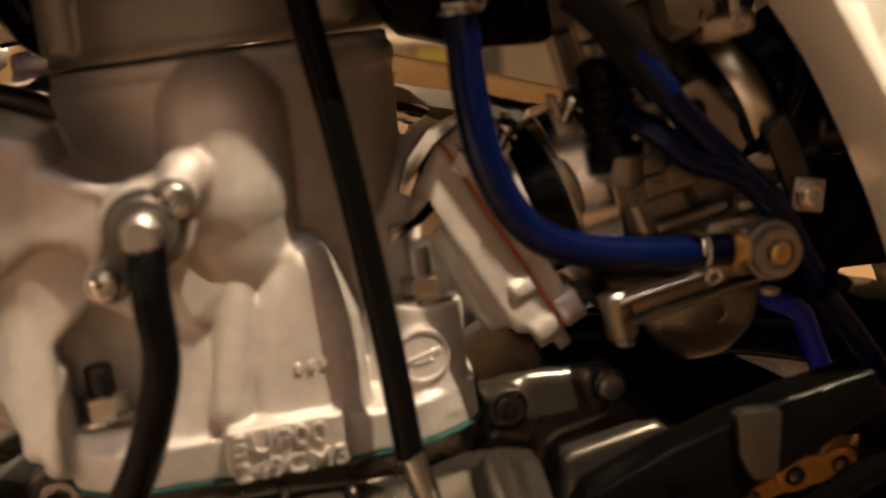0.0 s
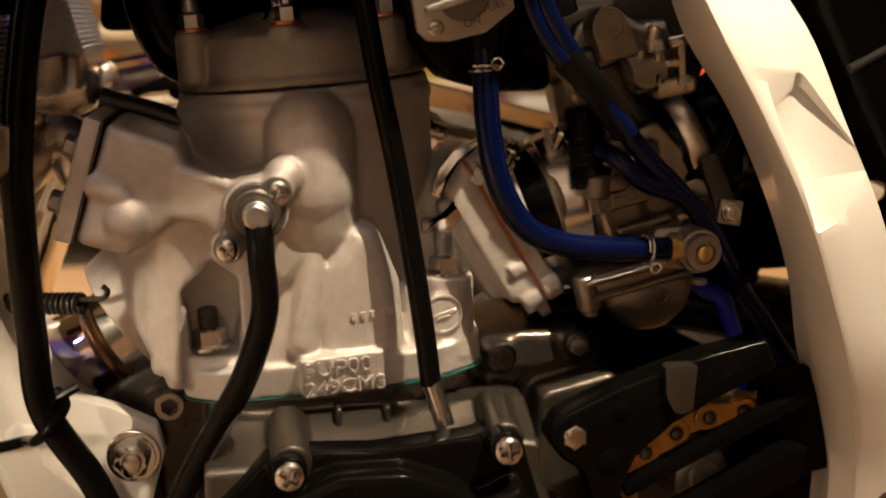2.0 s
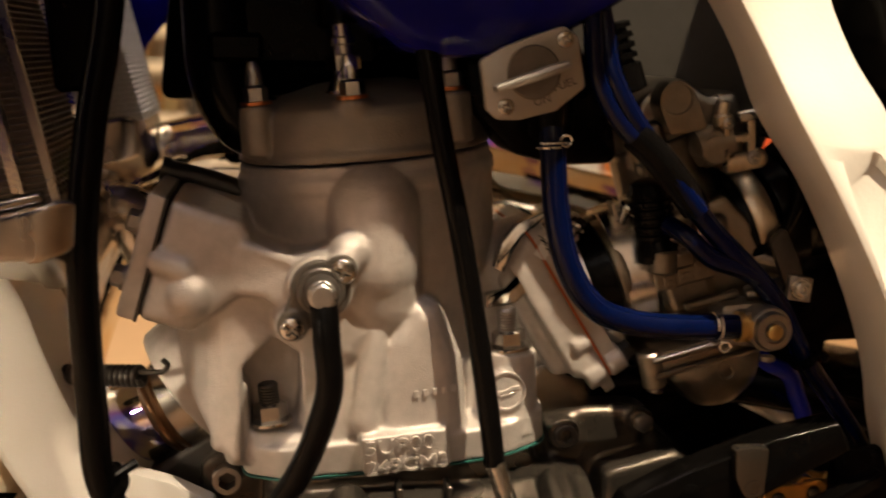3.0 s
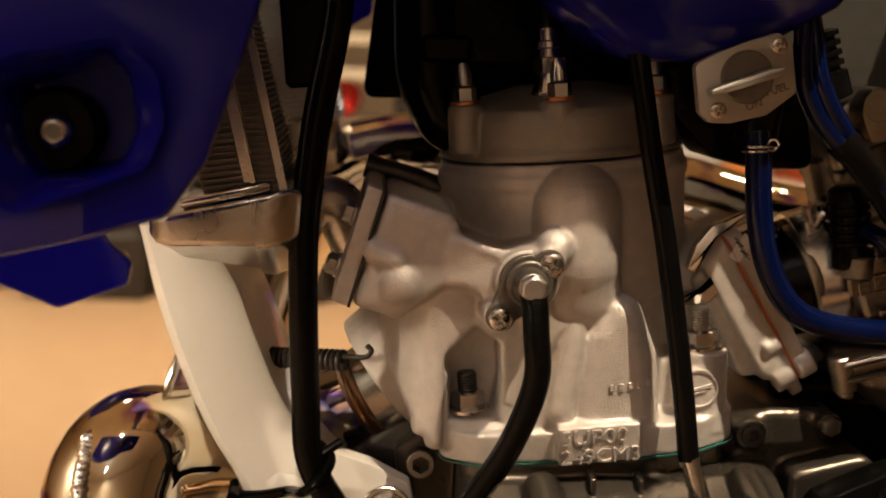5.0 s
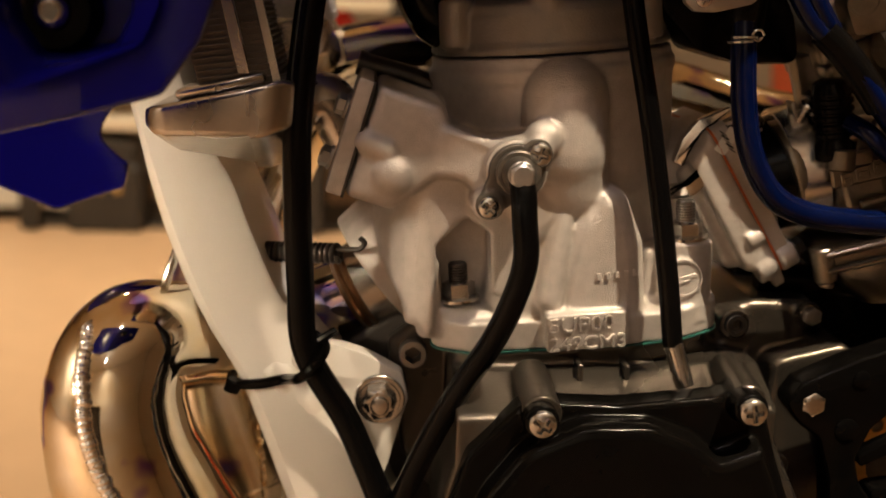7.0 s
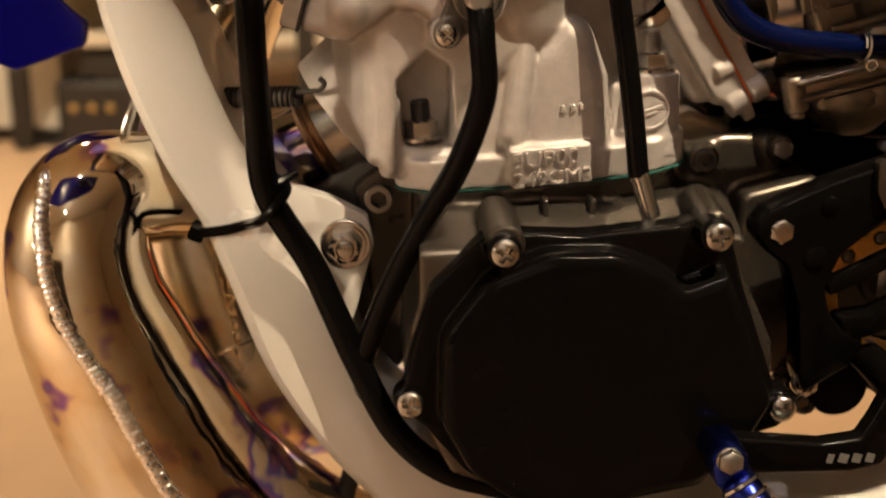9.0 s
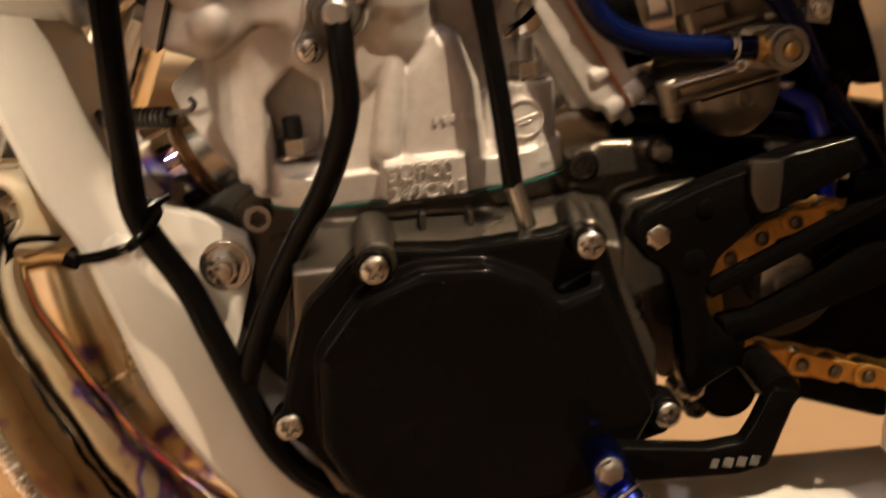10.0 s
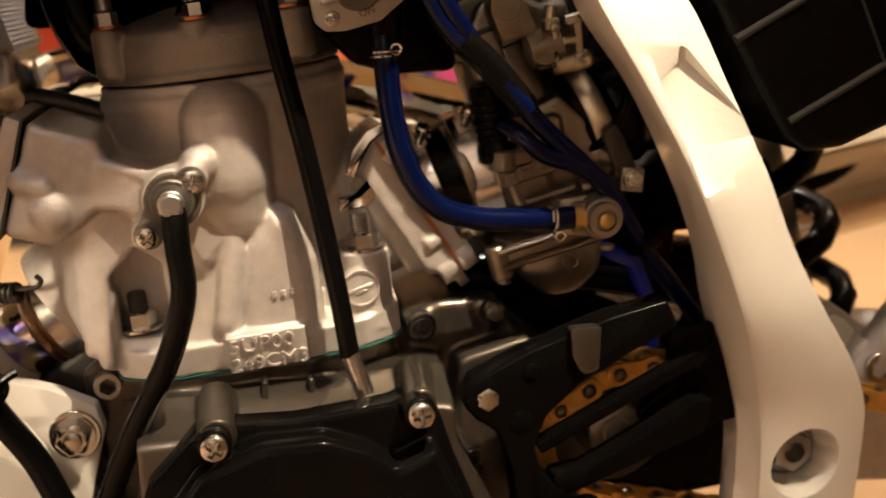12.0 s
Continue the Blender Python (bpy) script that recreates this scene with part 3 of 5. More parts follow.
for ax, az, bx, bz, f, k in line:
    def at(w, y):
        return (ax + (bx - ax) * w, y, az + (bz - az) * w)
    rings.append([at(0.0, f + 11), at(0.05, f + 5), at(0.16, f + 0.5), at(0.50, f - 1.2), at(0.92, f - 0.4), at(0.98, f + 0.7), at(1.0, f + 3), at(1.10, f + 22), at(1.18, k - 6), at(1.12, k), at(0.1, k), at(0.0, k - 4)])
bm = bmesh.new()
loft(bm, rings)
down_tube = part("down_tube", bm, WHITE_PAINT, bike, "white painted alloy down tube and cradle", 32)
bm = bmesh.new()
for k in range(6):
    ball(bm, (-101 + 4.2 * k, 371.5 - 0.9 * k, 511 - 3.2 * k + 1.5 * math.sin(2 * k)), 6.5 + 1.2 * math.sin(2.1 * k), (0.8, 0.55, 1.1))
capsule(bm, (-104, 374, 512), (-78, 368, 494), 4.5)
cast_skin(part("weld_bead", bm, WHITE_PAINT, down_tube, "painted weld bead", 180), 0.7, 5)

# engine mount gusset
bm = bmesh.new()
slab(bm, [(-96, 520), (-84, 530), (-62, 523), (-45, 514), (-42, 502), (-46, 488), (-50, 472), (-56, 452), (-66, 470), (-80, 500)], 368.5, 378, 4, 1.2)
gusset = part("engine_mount", bm, WHITE_PAINT, bike, "white painted engine mounting gusset")
bm = bmesh.new()
turned(bm, (-55, 368.5, 502), LEFT, [(0, 11.6), (1.6, 11.6), (2.2, 11), (2.2, 9.5), (3.4, 9.2), (3.4, 6.8, "h"), (8.5, 6.8, "h"), (9.3, 6), (9.3, 4.2), (11.5, 4), (11.8, 3.2), (11.8, 0.05)], 24, 0.3)
part("mount_nut", bm, STEEL, gusset, "bright flanged mounting nut")

# ---- rear main spar
SPAR = [  # inner edge, ridge, outer edge (x), height, depth of inner edge, ridge and outer edge
    (120, 124, 172, 770, 338, 322, 322), (158, 156, 194, 712, 336, 312, 318), (173, 171, 213, 680, 335, 303, 312), (193, 188, 227, 650, 332, 299, 309),
    (210, 207, 244, 614, 328, 297, 306), (223, 222, 259, 580, 328, 300, 308), (229, 234, 276, 550, 328, 304, 310), (238, 244, 295, 522, 330, 312, 317),
    (244, 251, 307, 497, 332, 319, 324), (246, 254, 309, 470, 335, 323, 328), (246, 255, 307, 440, 338, 326, 330), (246, 255, 300, 400, 340, 328, 332)]
line = smooth_path(SPAR, 6)
rings = []
for a, r, o, z, ya, yr, yo in line:
    sl = 0.35
    rings.append([(a + 1, ya + 14, z), (a, ya, z), (a - 0.2, ya - 3, z), (r - 0.6, yr + 3.0, z + sl), (r + 0.2, yr + 0.7, z + sl), (r + 2.5, yr, z + sl), (r * 0.5 + o * 0.5, yr * 0.5 + yo * 0.5 - 0.6, z), (o - 3, yo, z), (o - 0.8, yo + 1.2, z), (o, yo + 4, z), (o, yo + 34, z)])
bm = bmesh.new()
loft(bm, rings)
spar = part("main_spar", bm, WHITE_PAINT, bike, "white painted alloy main spar with a pocket and pivot bore", 40)


def carve(ob, cutter):
    """Cuts one mesh out of another and keeps only the result."""
    mod = ob.modifiers.new("carve", "BOOLEAN")
    mod.operation, mod.solver, mod.object = "DIFFERENCE", "EXACT", cutter
    dg = bpy.context.evaluated_depsgraph_get()
    me = bpy.data.meshes.new_from_object(ob.evaluated_get(dg))
    old = ob.data
    ob.modifiers.clear()
    ob.data = me
    bpy.data.meshes.remove(old)
    cm = cutter.data
    bpy.data.objects.remove(cutter)
    bpy.data.meshes.remove(cm)
    me.polygons.foreach_set("use_smooth", [True] * len(me.polygons))
    me.set_sharp_from_angle(angle=radians(40))


bm = bmesh.new()
mouth = rounded([(186, 668, 2), (203, 679, 3), (246, 622, 2), (212, 606, 2)], 2)
base_loop = rounded([(196, 653, 1.5), (206, 663, 3), (240, 630, 1), (207.5, 625, 1.5)], 2)
floor_depth = (310.5, 311.0, 308.5, 309.5)
loft(bm, [[(p.x, 280, p.y) for p in mouth], [(p.x, 299.5, p.y) for p in mouth], [(p.x, floor_depth[k // 6], p.y) for k, p in enumerate(base_loop)]])
carve(spar, finish("pocket", bm, WHITE_PAINT))
bm = bmesh.new()
turned(bm, (278, 310, 470), (0, 1, 0), [(0, 20), (14, 18.5), (30, 14.5), (60, 14.5)], 48)
carve(spar, finish("bore", bm, WHITE_PAINT))
bm = bmesh.new()
turned(bm, (279, 352, 470), LEFT, [(0, 14.5), (4, 14.5), (5, 13.4), (5, 9.4), (7, 9.4, "h"), (13, 9.2, "h"), (14, 8), (14, 5.2), (3, 5), (3, 0.05)], 24)
part("pivot_bolt", bm, DULL, spar, "hollow steel swingarm pivot nut")

# ---- intake: reed block, boot and clamps along one rising axis
RISE = Vector((0.85, 0, 0.527)).normalized()
FACE = Vector((0.527, 0, -0.85)).normalized()
INTAKE = Vector((110, 402, 599))


def intake_plate(bm, s0, s1, half, y0, y1, taper=0.0, edge=1.5):
    """A plate across the intake axis, from s0 to s1 along it."""
    rings = []
    for s, w, e in ((s0, half - taper, edge), (s0 + edge, half - taper, 0), (s1 - edge, half, 0), (s1, half, edge)):
        loop = rounded([(-w + e, y0 + e, 7), (w - e, y0 + e, 7), (w - e, y1 - e, 7), (-w + e, y1 - e, 7)], 7)
        rings.append([INTAKE + RISE * s + FACE * p.x + Vector((0, p.y, 0)) for p in loop])
    loft(bm, rings)


bm = bmesh.new()
intake_plate(bm, -20, -6.0, 37.2, -37.2, 37, 7, 0.8)
intake_plate(bm, -27, -12, 31, -32, 33, 5, 1.5)
rod(bm, INTAKE + RISE * -34, INTAKE + RISE * -18, 27)


def reed_boss(f, y, s0, s1, r):
    rod(bm, INTAKE + RISE * s0 + FACE * f + Vector((0, y, 0)), INTAKE + RISE * s1 + FACE * f + Vector((0, y, 0)), r)


reed_boss(16, -34.5, -14, -6.2, 5.0)
reed_boss(31, -30, -16, -6.2, 8)
reed_boss(38, -28, -11, -6.2, 6.5)
rod(bm, INTAKE + RISE * -15 + FACE * -28 + Vector((0, -35.2, 0)), INTAKE + RISE * -12 + FACE * 12 + Vector((0, -36, 0)), 1.8, seg=10)
reed = part("reed_block", bm, CAST, bike, "cast aluminium reed valve block", 180)
cast_skin(reed, 1.0, 3)
bm = bmesh.new()
intake_plate(bm, -6.3, -5.4, 37.3, -37.4, 37, 0, 0.1)
part("reed_gasket", bm, RED, reed, "thin red-orange gasket edge")
bm = bmesh.new()
intake_plate(bm, -5.4, 1.5, 37.0, -37.0, 36, 0, 0.5)
rod(bm, INTAKE + RISE * -5.4 + FACE * 31 + Vector((0, -33, 0)), INTAKE + RISE * 3 + FACE * 31 + Vector((0, -33, 0)), 6.5, edge=1)
flange = part("boot_flange", bm, CAST, reed)
for f in (-29, 2, 31):
    hex_bolt("flange_bolt", reed, INTAKE + RISE * (3 if f > 30 else 1.5) + FACE * f + Vector((0, -32, 0)), RISE, 3.8, 4, 5, BLACK_STEEL)
bm = bmesh.new()
block(bm, INTAKE + RISE * -1.8 + FACE * -29 + Vector((0, -37.2, 0)), (5.6, 0.4, 12), (0, 32, 0), 0.1)
sticker = part("sticker", bm, LABEL, reed, "small white barcode sticker")
bm = bmesh.new()
for k in range(5):
    block(bm, INTAKE + RISE * -1.8 + FACE * (-33 + 2.1 * k) + Vector((0, -37.5, 0)), (4.0, 0.2, 0.4 + 0.5 * (k % 2)), (0, 32, 0), 0.05)
part("printed_code", bm, INK, sticker)
bm = bmesh.new()
hose(bm, [(109, 401, 598, 27), (113, 399, 600, 26.5), (120, 396, 602.6, 26), (128, 394.5, 605.5, 26.5), (137, 393, 608.6, 27), (143, 392, 611, 27), (144, 392, 611.4, 23), (152, 391, 614, 23)], 26, 48, 6)
boot = part("intake_boot", bm, RUBBER, bike, "black rubber intake boot", 50)
for c, d, half, r in (((115, 398.3, 600.8), (0.93, -0.1, 0.36), 4.6, 28.6), ((135.5, 392.8, 608.2), (0.945, -0.06, 0.33), 6.4, 29.4)):
    bm = bmesh.new()
    turned(bm, c, d, [(-half, r - 3), (-half, r - 0.5), (0.5 - half, r), (half - 0.5, r), (half, r - 0.5), (half, r - 3)], 72)
    clamp = part("hose_clamp", bm, BAND, boot, "bright steel hose clamp")
    c = Vector(c) + Vector((-0.33, 0, 0.945)) * (r * 0.80) + Vector((0, -r * 0.62, 0))
    bm = bmesh.new()
    block(bm, c + Vector((-1, -1, 2)), (7.6, 5, 7), (0, -20, 0), 0.8)
    block(bm, c + Vector((2.4, -2.4, 8)), (1.6, 8, 9), (0, -20, 0), 0.4)
    block(bm, c + Vector((-4.4, -2.4, 6)), (1.6, 8, 8), (0, -20, 0), 0.4)
    part("clamp_ear", bm, DULL, clamp, "folded steel clamp ears")
    bm = bmesh.new()
    turned(bm, c + Vector((-0.4, -4.6, 4)), (0.2, -0.5, 0.8), [(-3, 2.2), (4, 2.2), (4, 3.6), (6, 3.6), (7, 2.8), (7, 0.05)], 20)
    part("clamp_screw", bm, STEEL, clamp)
# bent metal between cylinder and reed block
bm = bmesh.new()
slab(bm, [(72, 612), (75, 622, 5), (82, 631, 5), (96, 637), (97, 633), (84, 626, 4), (79, 617, 4), (77, 610)], 371, 376, 1, 0.8)
slab(bm, [(80, 617), (86, 622), (90, 620), (89, 612), (84, 611)], 367, 371, 1.5, 0.8)
clip = part("hose_clip", bm, BAND, bike, "bent bright steel hose clip")
bm = bmesh.new()
slab(bm, [(68, 602), (77, 603.5, 4), (83, 609, 4), (85, 620), (90, 619), (88.5, 606, 5), (81, 598, 5), (68, 596)], 365, 371, 1, 1.2)
part("clip_hook", bm, STEEL, clip)

# ---- carburettor, built level and then tilted
CARB_AT = Matrix.Translation(v3((160, 388, 612))) @ Matrix.Rotation(radians(-20), 4, "Y")


def carb_part(name, bm, mat, parent, label="", sharp=35.0):
    bmesh.ops.transform(bm, matrix=CARB_AT, verts=bm.verts)
    return part(name, bm, mat, parent, label, sharp)


bm = bmesh.new()
rod(bm, (-32, 0, 6), (46, 0, 6), 23, 25)
turned(bm, (-34, 0, 6), (1, 0, 0), [(0, 24.5), (5, 24.5), (7, 23)], 40)
slab(bm, [(-19, -24), (-19, 8), (-12, 26), (20, 28), (30, 8), (28, -24)], -27, 27, 5, 3)
rod(bm, (4, 0, 10), (4, 0, 56), 23, 21)
block(bm, (-8, -26, -6), (20, 8, 16), (0, 0, 0), 2)
rod(bm, (-12, -24, 11), (-12, -33, 11), 5.5)
rod(bm, (-8, -26, 20), (-8, -34, 22), 4.2)
block(bm, (8, -27, 16), (14, 10, 12), (0, 12, 0), 2)
rod(bm, (26, -22, -4), (34, -30, -10), 4.5)
carb = cast_skin(part("carburettor", bm, CARB, bike, "dull grey zinc carburettor with drain hoses", 180), 1.0, 3)
carb.data.transform(CARB_AT)
BOWL_AT = Matrix.Translation(v3((160, 388, 612))) @ Matrix.Rotation(radians(-14.5), 4, "Y")


def bowl_part(name, bm, mat, parent, label="", sharp=35.0):
    bmesh.ops.transform(bm, matrix=BOWL_AT, verts=bm.verts)
    return part(name, bm, mat, parent, label, sharp)


bm = bmesh.new()
slab(bm, [(-32, -39), (-33, -30), (-28, -28), (22, -28), (26, -32), (24, -38), (-26, -40)], -34, 30, 2.5, 1.2)
block(bm, (-5, -35.6, -30.2), (53, 3.0, 2.6), (0, 0, 0), 0.9)
block(bm, (-5, -35.6, -37.2), (53, 3.0, 2.4), (0, 0, 0), 0.9)
rod(bm, (-31, -31, -43), (-31, -31, -27), 5.2, edge=1)
bowl_part("bowl_flange", bm, CARB, carb, "cast float bowl flange")
bm = bmesh.new()
slab(bm, [(-22, -36), (-22, -48, 10), (-12, -61, 14), (2, -64, 16), (15, -57, 14), (21, -46, 10), (22, -36)], -27, 25, 6, 6, steps=8)
bowl = bowl_part("float_bowl", bm, CARB, carb, "rounded float bowl", 60)
bm = bmesh.new()
hose(bm, [(1, -27.2, -42), (5, -27.4, -45), (5, -27.4, -49), (1, -27.4, -50), (-1, -27.4, -46), (1, -27.2, -42)], 0.7, 8, 6)
bowl_part("cast_mark", bm, CARB, bowl)
for x in (-31, 20):
    cross_screw("bowl_screw", carb, BOWL_AT @ v3((x, -31, -43.5)) / MM, (0, 0, -1), 3.4, 2.6, DULL)
# embossed lettering, unreadable: bars
bm = bmesh.new()
block(bm, (-8, -29.8, 2.2), (27, 2, 9), (0, 6, 0), 0.8)
for k, w in enumerate((5, 6, 5)):
    block(bm, (-15.5 + 7.4 * k, -31.0, 1.4 + 0.8 * k), (w, 0.8, 6), (0, 4, 0), 0.3)
    block(bm, (-15.5 + 7.4 * k, -31.6, 1.4 + 0.8 * k), (w - 2.4, 0.6, 2), (0, 4, 0), 0.2)
carb_part("emblem", bm, CARB, carb)
bm = bmesh.new()
rod(bm, (151, 354.5, 597.6), (174, 354.5, 603.6), 2.1, edge=0.6)
rod(bm, (141, 357, 612), (141, 357, 622), 6.5, edge=1)
block(bm, (146, 357, 617.5), (16, 8, 7), (0, -12, 0), 1)
block(bm, (166, 357, 592), (30, 6, 5), (0, -10, 0), 1)
rod(bm, (176, 352, 603.5), (183, 350, 606), 3.4, edge=0.8)
part("float_arm", bm, CARB, carb, "cast ledge over the float bowl")
bm = bmesh.new()
rod(bm, (179, 350, 606), (183, 349.4, 607), 4.0, edge=0.6)
part("jet_plug", bm, BRASS, carb, "small brass jet plug")
# slide housing top with its round cap and cable lever
bm = bmesh.new()
slab(bm, [(-12, 44), (-12, 64, 9), (0, 78, 10), (18, 80, 8), (28, 68), (40, 66), (42, 50), (36, 38), (10, 38)], -18, 24, 4, 3)
block(bm, (-4, -20, 58), (14, 8, 16), (0, 0, 0), 1.5)
block(bm, (-6, -18, 38), (8, 10, 26), (0, 8, 0), 1.5)
top = carb_part("slide_housing", bm, CARB, carb, "cast slide housing", 180)
cast_skin(top, 0.9, 2)
bm = bmesh.new()
rod(bm, (160, 352.5, 664), (160, 372, 664), 6.2, edge=0.8)
rod(bm, (154, 360, 664), (168, 360, 668), 8)
part("housing_boss", bm, CARB, top)
bm = bmesh.new()
slab(bm, [(2.5, 60), (1.6, 75, 7), (9.5, 83, 7), (17.5, 77, 7), (19, 57)], -31, -18, 2.5, 0.8)
turned(bm, (9.6, -31, 73.5), LEFT, [(0, 7.2), (0.7, 7.2), (0.7, 6.3), (0.1, 6.1), (0.1, 0.05)], 36)
carb_part("sensor_cap", bm, CARB, carb, "round-topped grey sensor cap")
bm = bmesh.new()
block(bm, (164.4, 356, 667), (3.4, 7, 22), (0, -4, 0), 0.8)
block(bm, (175.4, 356, 668), (3.4, 7, 20), (0, -4, 0), 0.8)
block(bm, (170, 356, 668.5), (12, 7, 3.4), (0, -10, 0), 0.8)
rod(bm, (164, 355, 657.2), (178.5, 355, 660.2), 3.9, edge=1)
ball(bm, (178.6, 354.6, 660.6), 4.3)
rod(bm, (161.6, 356, 673), (163.4, 356, 684), 3.0, edge=0.8)
block(bm, (162.6, 354, 676), (7, 6, 5), (0, -10, 0), 0.8)
throttle = part("throttle_lever", bm, LEVER, carb, "small steel throttle lever yoke")
bm = bmesh.new()
rod(bm, (168.6, 354, 677), (176.6, 354, 679), 2.7, edge=0.7)
part("lever_roller", bm, STEEL, throttle, "bright lever roller")
for p, r, h in (((176, 352, 661), 3, 2), ((164, 352, 675), 2.4, 2)):
    cross_screw("carb_screw", carb, p, LEFT, r, h, DULL)
bm = bmesh.new()
d, o = Vector((140.5, 361, 617)) - Vector((135, 361, 651)), Vector((135, 361, 651))
turned(bm, o, d, [(0, 6), (1.5, 8.2), (4, 8.6)] + [q for k in range(6) for q in ((5 + 3.6 * k, 8.8), (6.6 + 3.6 * k, 8.8), (7.2 + 3.6 * k, 7.8), (8.0 + 3.6 * k, 7.8))] + [(28, 9.2), (34, 9.2), (35, 8)], 28)
rod(bm, (137, 374, 646), (142, 374, 624), 8, edge=1.5)
part("choke_cap", bm, RUBBER, carb, "black ribbed rubber choke cap")

# fuel inlet with its banjo bolt
bm = bmesh.new()
rod(bm, (168, 341, 592), (182, 341, 591.5), 4.2)
turned(bm, (181, 346, 592), LEFT, [(0, 9.5), (9, 9.5), (10, 9), (10, 0.05)], 32)
slab(bm, [(164, 584), (164, 600), (176, 601), (186, 600), (188, 586), (178, 582)], 346, 362, 3, 1)
inlet = part("fuel_inlet", bm, DULL, carb, "cast fuel inlet elbow")
bm = bmesh.new()
turned(bm, (181, 336, 592), LEFT, [(0, 8), (3, 8), (4.2, 7.4), (4.2, 5), (2.6, 4.6), (2.6, 3.4), (4.6, 3.2), (4.6, 0.05)], 32)
part("banjo_bolt", bm, DULL, inlet, "ringed banjo bolt")
bm = bmesh.new()
turned(bm, (181, 332.4, 592), LEFT, [(0, 3.4), (1.6, 3.2), (2.0, 2.6), (2.0, 0.05)], 20)
part("brass_plug", bm, BRASS, inlet, "brass plug")
bm = bmesh.new()
turned(bm, (168.5, 341, 592.3), (1, 0, -0.04), [(0, 5.4), (0, 6.4), (2.4, 6.4), (2.4, 5.6), (3.4, 5.6), (3.4, 6.2), (5, 6.2), (5, 4)], 32)
part("hose_ferrule", bm, BRASS, inlet, "brass ring at the hose end")
bm = bmesh.new()
turned(bm, (173, 346, 593.2), LEFT, [(0, 5.6), (7, 5.6), (7.6, 5), (7.6, 4.2), (7.0, 4), (7.0, 0.05)], 28)
part("inlet_boss", bm, CARB, inlet)

# steel bracket behind the hoses
bm = bmesh.new()
slab(bm, [(193.5, 601.5), (194.5, 612), (205, 610.5), (204, 600)], 349, 351.5, 0.8, 0.5)
bracket = part("steel_bracket", bm, DULL, bike, "bright steel cable bracket")
bm = bmesh.new()
slab(bm, [(186, 626), (192, 632), (199, 618), (203, 608), (194, 606)], 351.5, 355, 2, 0.6)
part("bracket_strap", bm, BLACK_STEEL, bracket)
bm = bmesh.new()
turned(bm, (199, 349, 606.2), LEFT, [(0, 4.6), (1.0, 4.6), (1.4, 4.2), (1.4, 3.4), (3.0, 3.2), (3.4, 2.6), (3.4, 1.7, "h"), (1.5, 1.7, "h"), (1.5, 0.05)], 24)
part("bracket_bolt", bm, STEEL, bracket)

# ---- hoses and lines
bm = bmesh.new()
hose(bm, [(86, 342, 690), (87, 337, 672), (89, 335, 643), (94, 334, 621), (105, 334, 604), (122, 335, 596.5), (146, 337, 593.5), (170, 341, 592.3)], 5.2, 20)
fuel_hose = part("fuel_hose", bm, BLUE_HOSE, bike, "translucent dark blue fuel hose")
for c, d in (((87.3, 336.6, 668), (0.06, -0.1, -1)), ((157, 338.5, 592.8), (1, 0.1, -0.03))):
    bm = bmesh.new()
    _, s, u = axes(d)
    ring = [Vector(c) + s * (6.0 * math.cos(a * 0.42)) + u * (6.0 * math.sin(a * 0.42)) + Vector(d).normalized() * (0.12 * a) for a in range(19)]
    hose(bm, ring, 0.7, 8, 3)
    e = Vector(c) + Vector((4, -5.6, -7 if d[0] > 0.5 else 1))
    hose(bm, [e + Vector((2.2 * math.cos(a), 0.3 * a, 2.2 * math.sin(a))) for a in (0, 1, 2, 3, 4, 5, 6)], 0.6, 8, 3)
    part("spring_clip", bm, STEEL, fuel_hose, "wire spring clip")
for off in (-3.2, 3.2):
    bm = bmesh.new()
    hose(bm, [(100 + off * 0.4, 338 + off, 735), (104 + off, 338 + off, 713), (107 + off, 337, 694), (118 + off, 337, 675), (136 + off * 0.4, 338 + off, 656), (148, 338 + off, 641)], 3.9, 16)
    part("vent_hose", bm, BLUE_HOSE, bike, "thin dark blue vent hose")
bm = bmesh.new()
hose(bm, [(120, 337.5, 671), (128, 337, 664), (138, 337, 653), (147, 338, 642)], 6.2, 16)
part("hose_sleeve", bm, RUBBER, bike, "black rubber sleeve round vent hoses")
bm = bmesh.new()
hose(bm, [(145, 339, 644), (158, 340, 630), (172, 342, 617), (187, 345, 602), (196, 347, 588), (206, 349, 572), (221, 353, 554), (240, 358, 528), (252, 362, 500)], 4.3, 16)
part("vent_hose", bm, BLUE_HOSE, bike, "thin dark blue vent hose")
bm = bmesh.new()
hose(bm, [(140, 350, 634), (146, 341, 629.5), (156, 340, 621), (170, 341, 616), (182, 345, 608), (190, 350, 598), (198, 352, 585)], 4.0, 16)
part("overflow_hose", bm, BLUE_HOSE, bike, "thin dark blue overflow hose")
bm = bmesh.new()
hose(bm, [(183, 368, 580), (194, 366, 570), (205, 366, 564), (210, 367, 554), (215, 367, 540), (217, 368, 520)], 4.0, 14)
part("drain_hose", bm, BLUE_TUBE, bike, "thin bright blue drain hose")
bm = bmesh.new()
turned(bm, (203, 348.4, 577), (0.6, 0.1, -0.75), [(-1.4, 6), (-1.4, 7.2), (1.4, 7.2), (1.4, 6)], 24)
block(bm, (207, 341, 579), (5, 4, 4), (0, 40, 0), 0.5)
part("cable_tie", bm, BLACK_PLASTIC, bike, "black nylon cable tie")
bm = bmesh.new()
hose(bm, [(36, 345, 716), (40, 341, 693), (45, 338, 665), (51, 336, 637), (56, 334, 610), (61, 332, 580), (64, 331, 560), (66.4, 330, 541)], 4.35, 18)
breather = part("breather_hose", bm, RUBBER, bike, "black rubber breather hose with a metal end")
bm = bmesh.new()
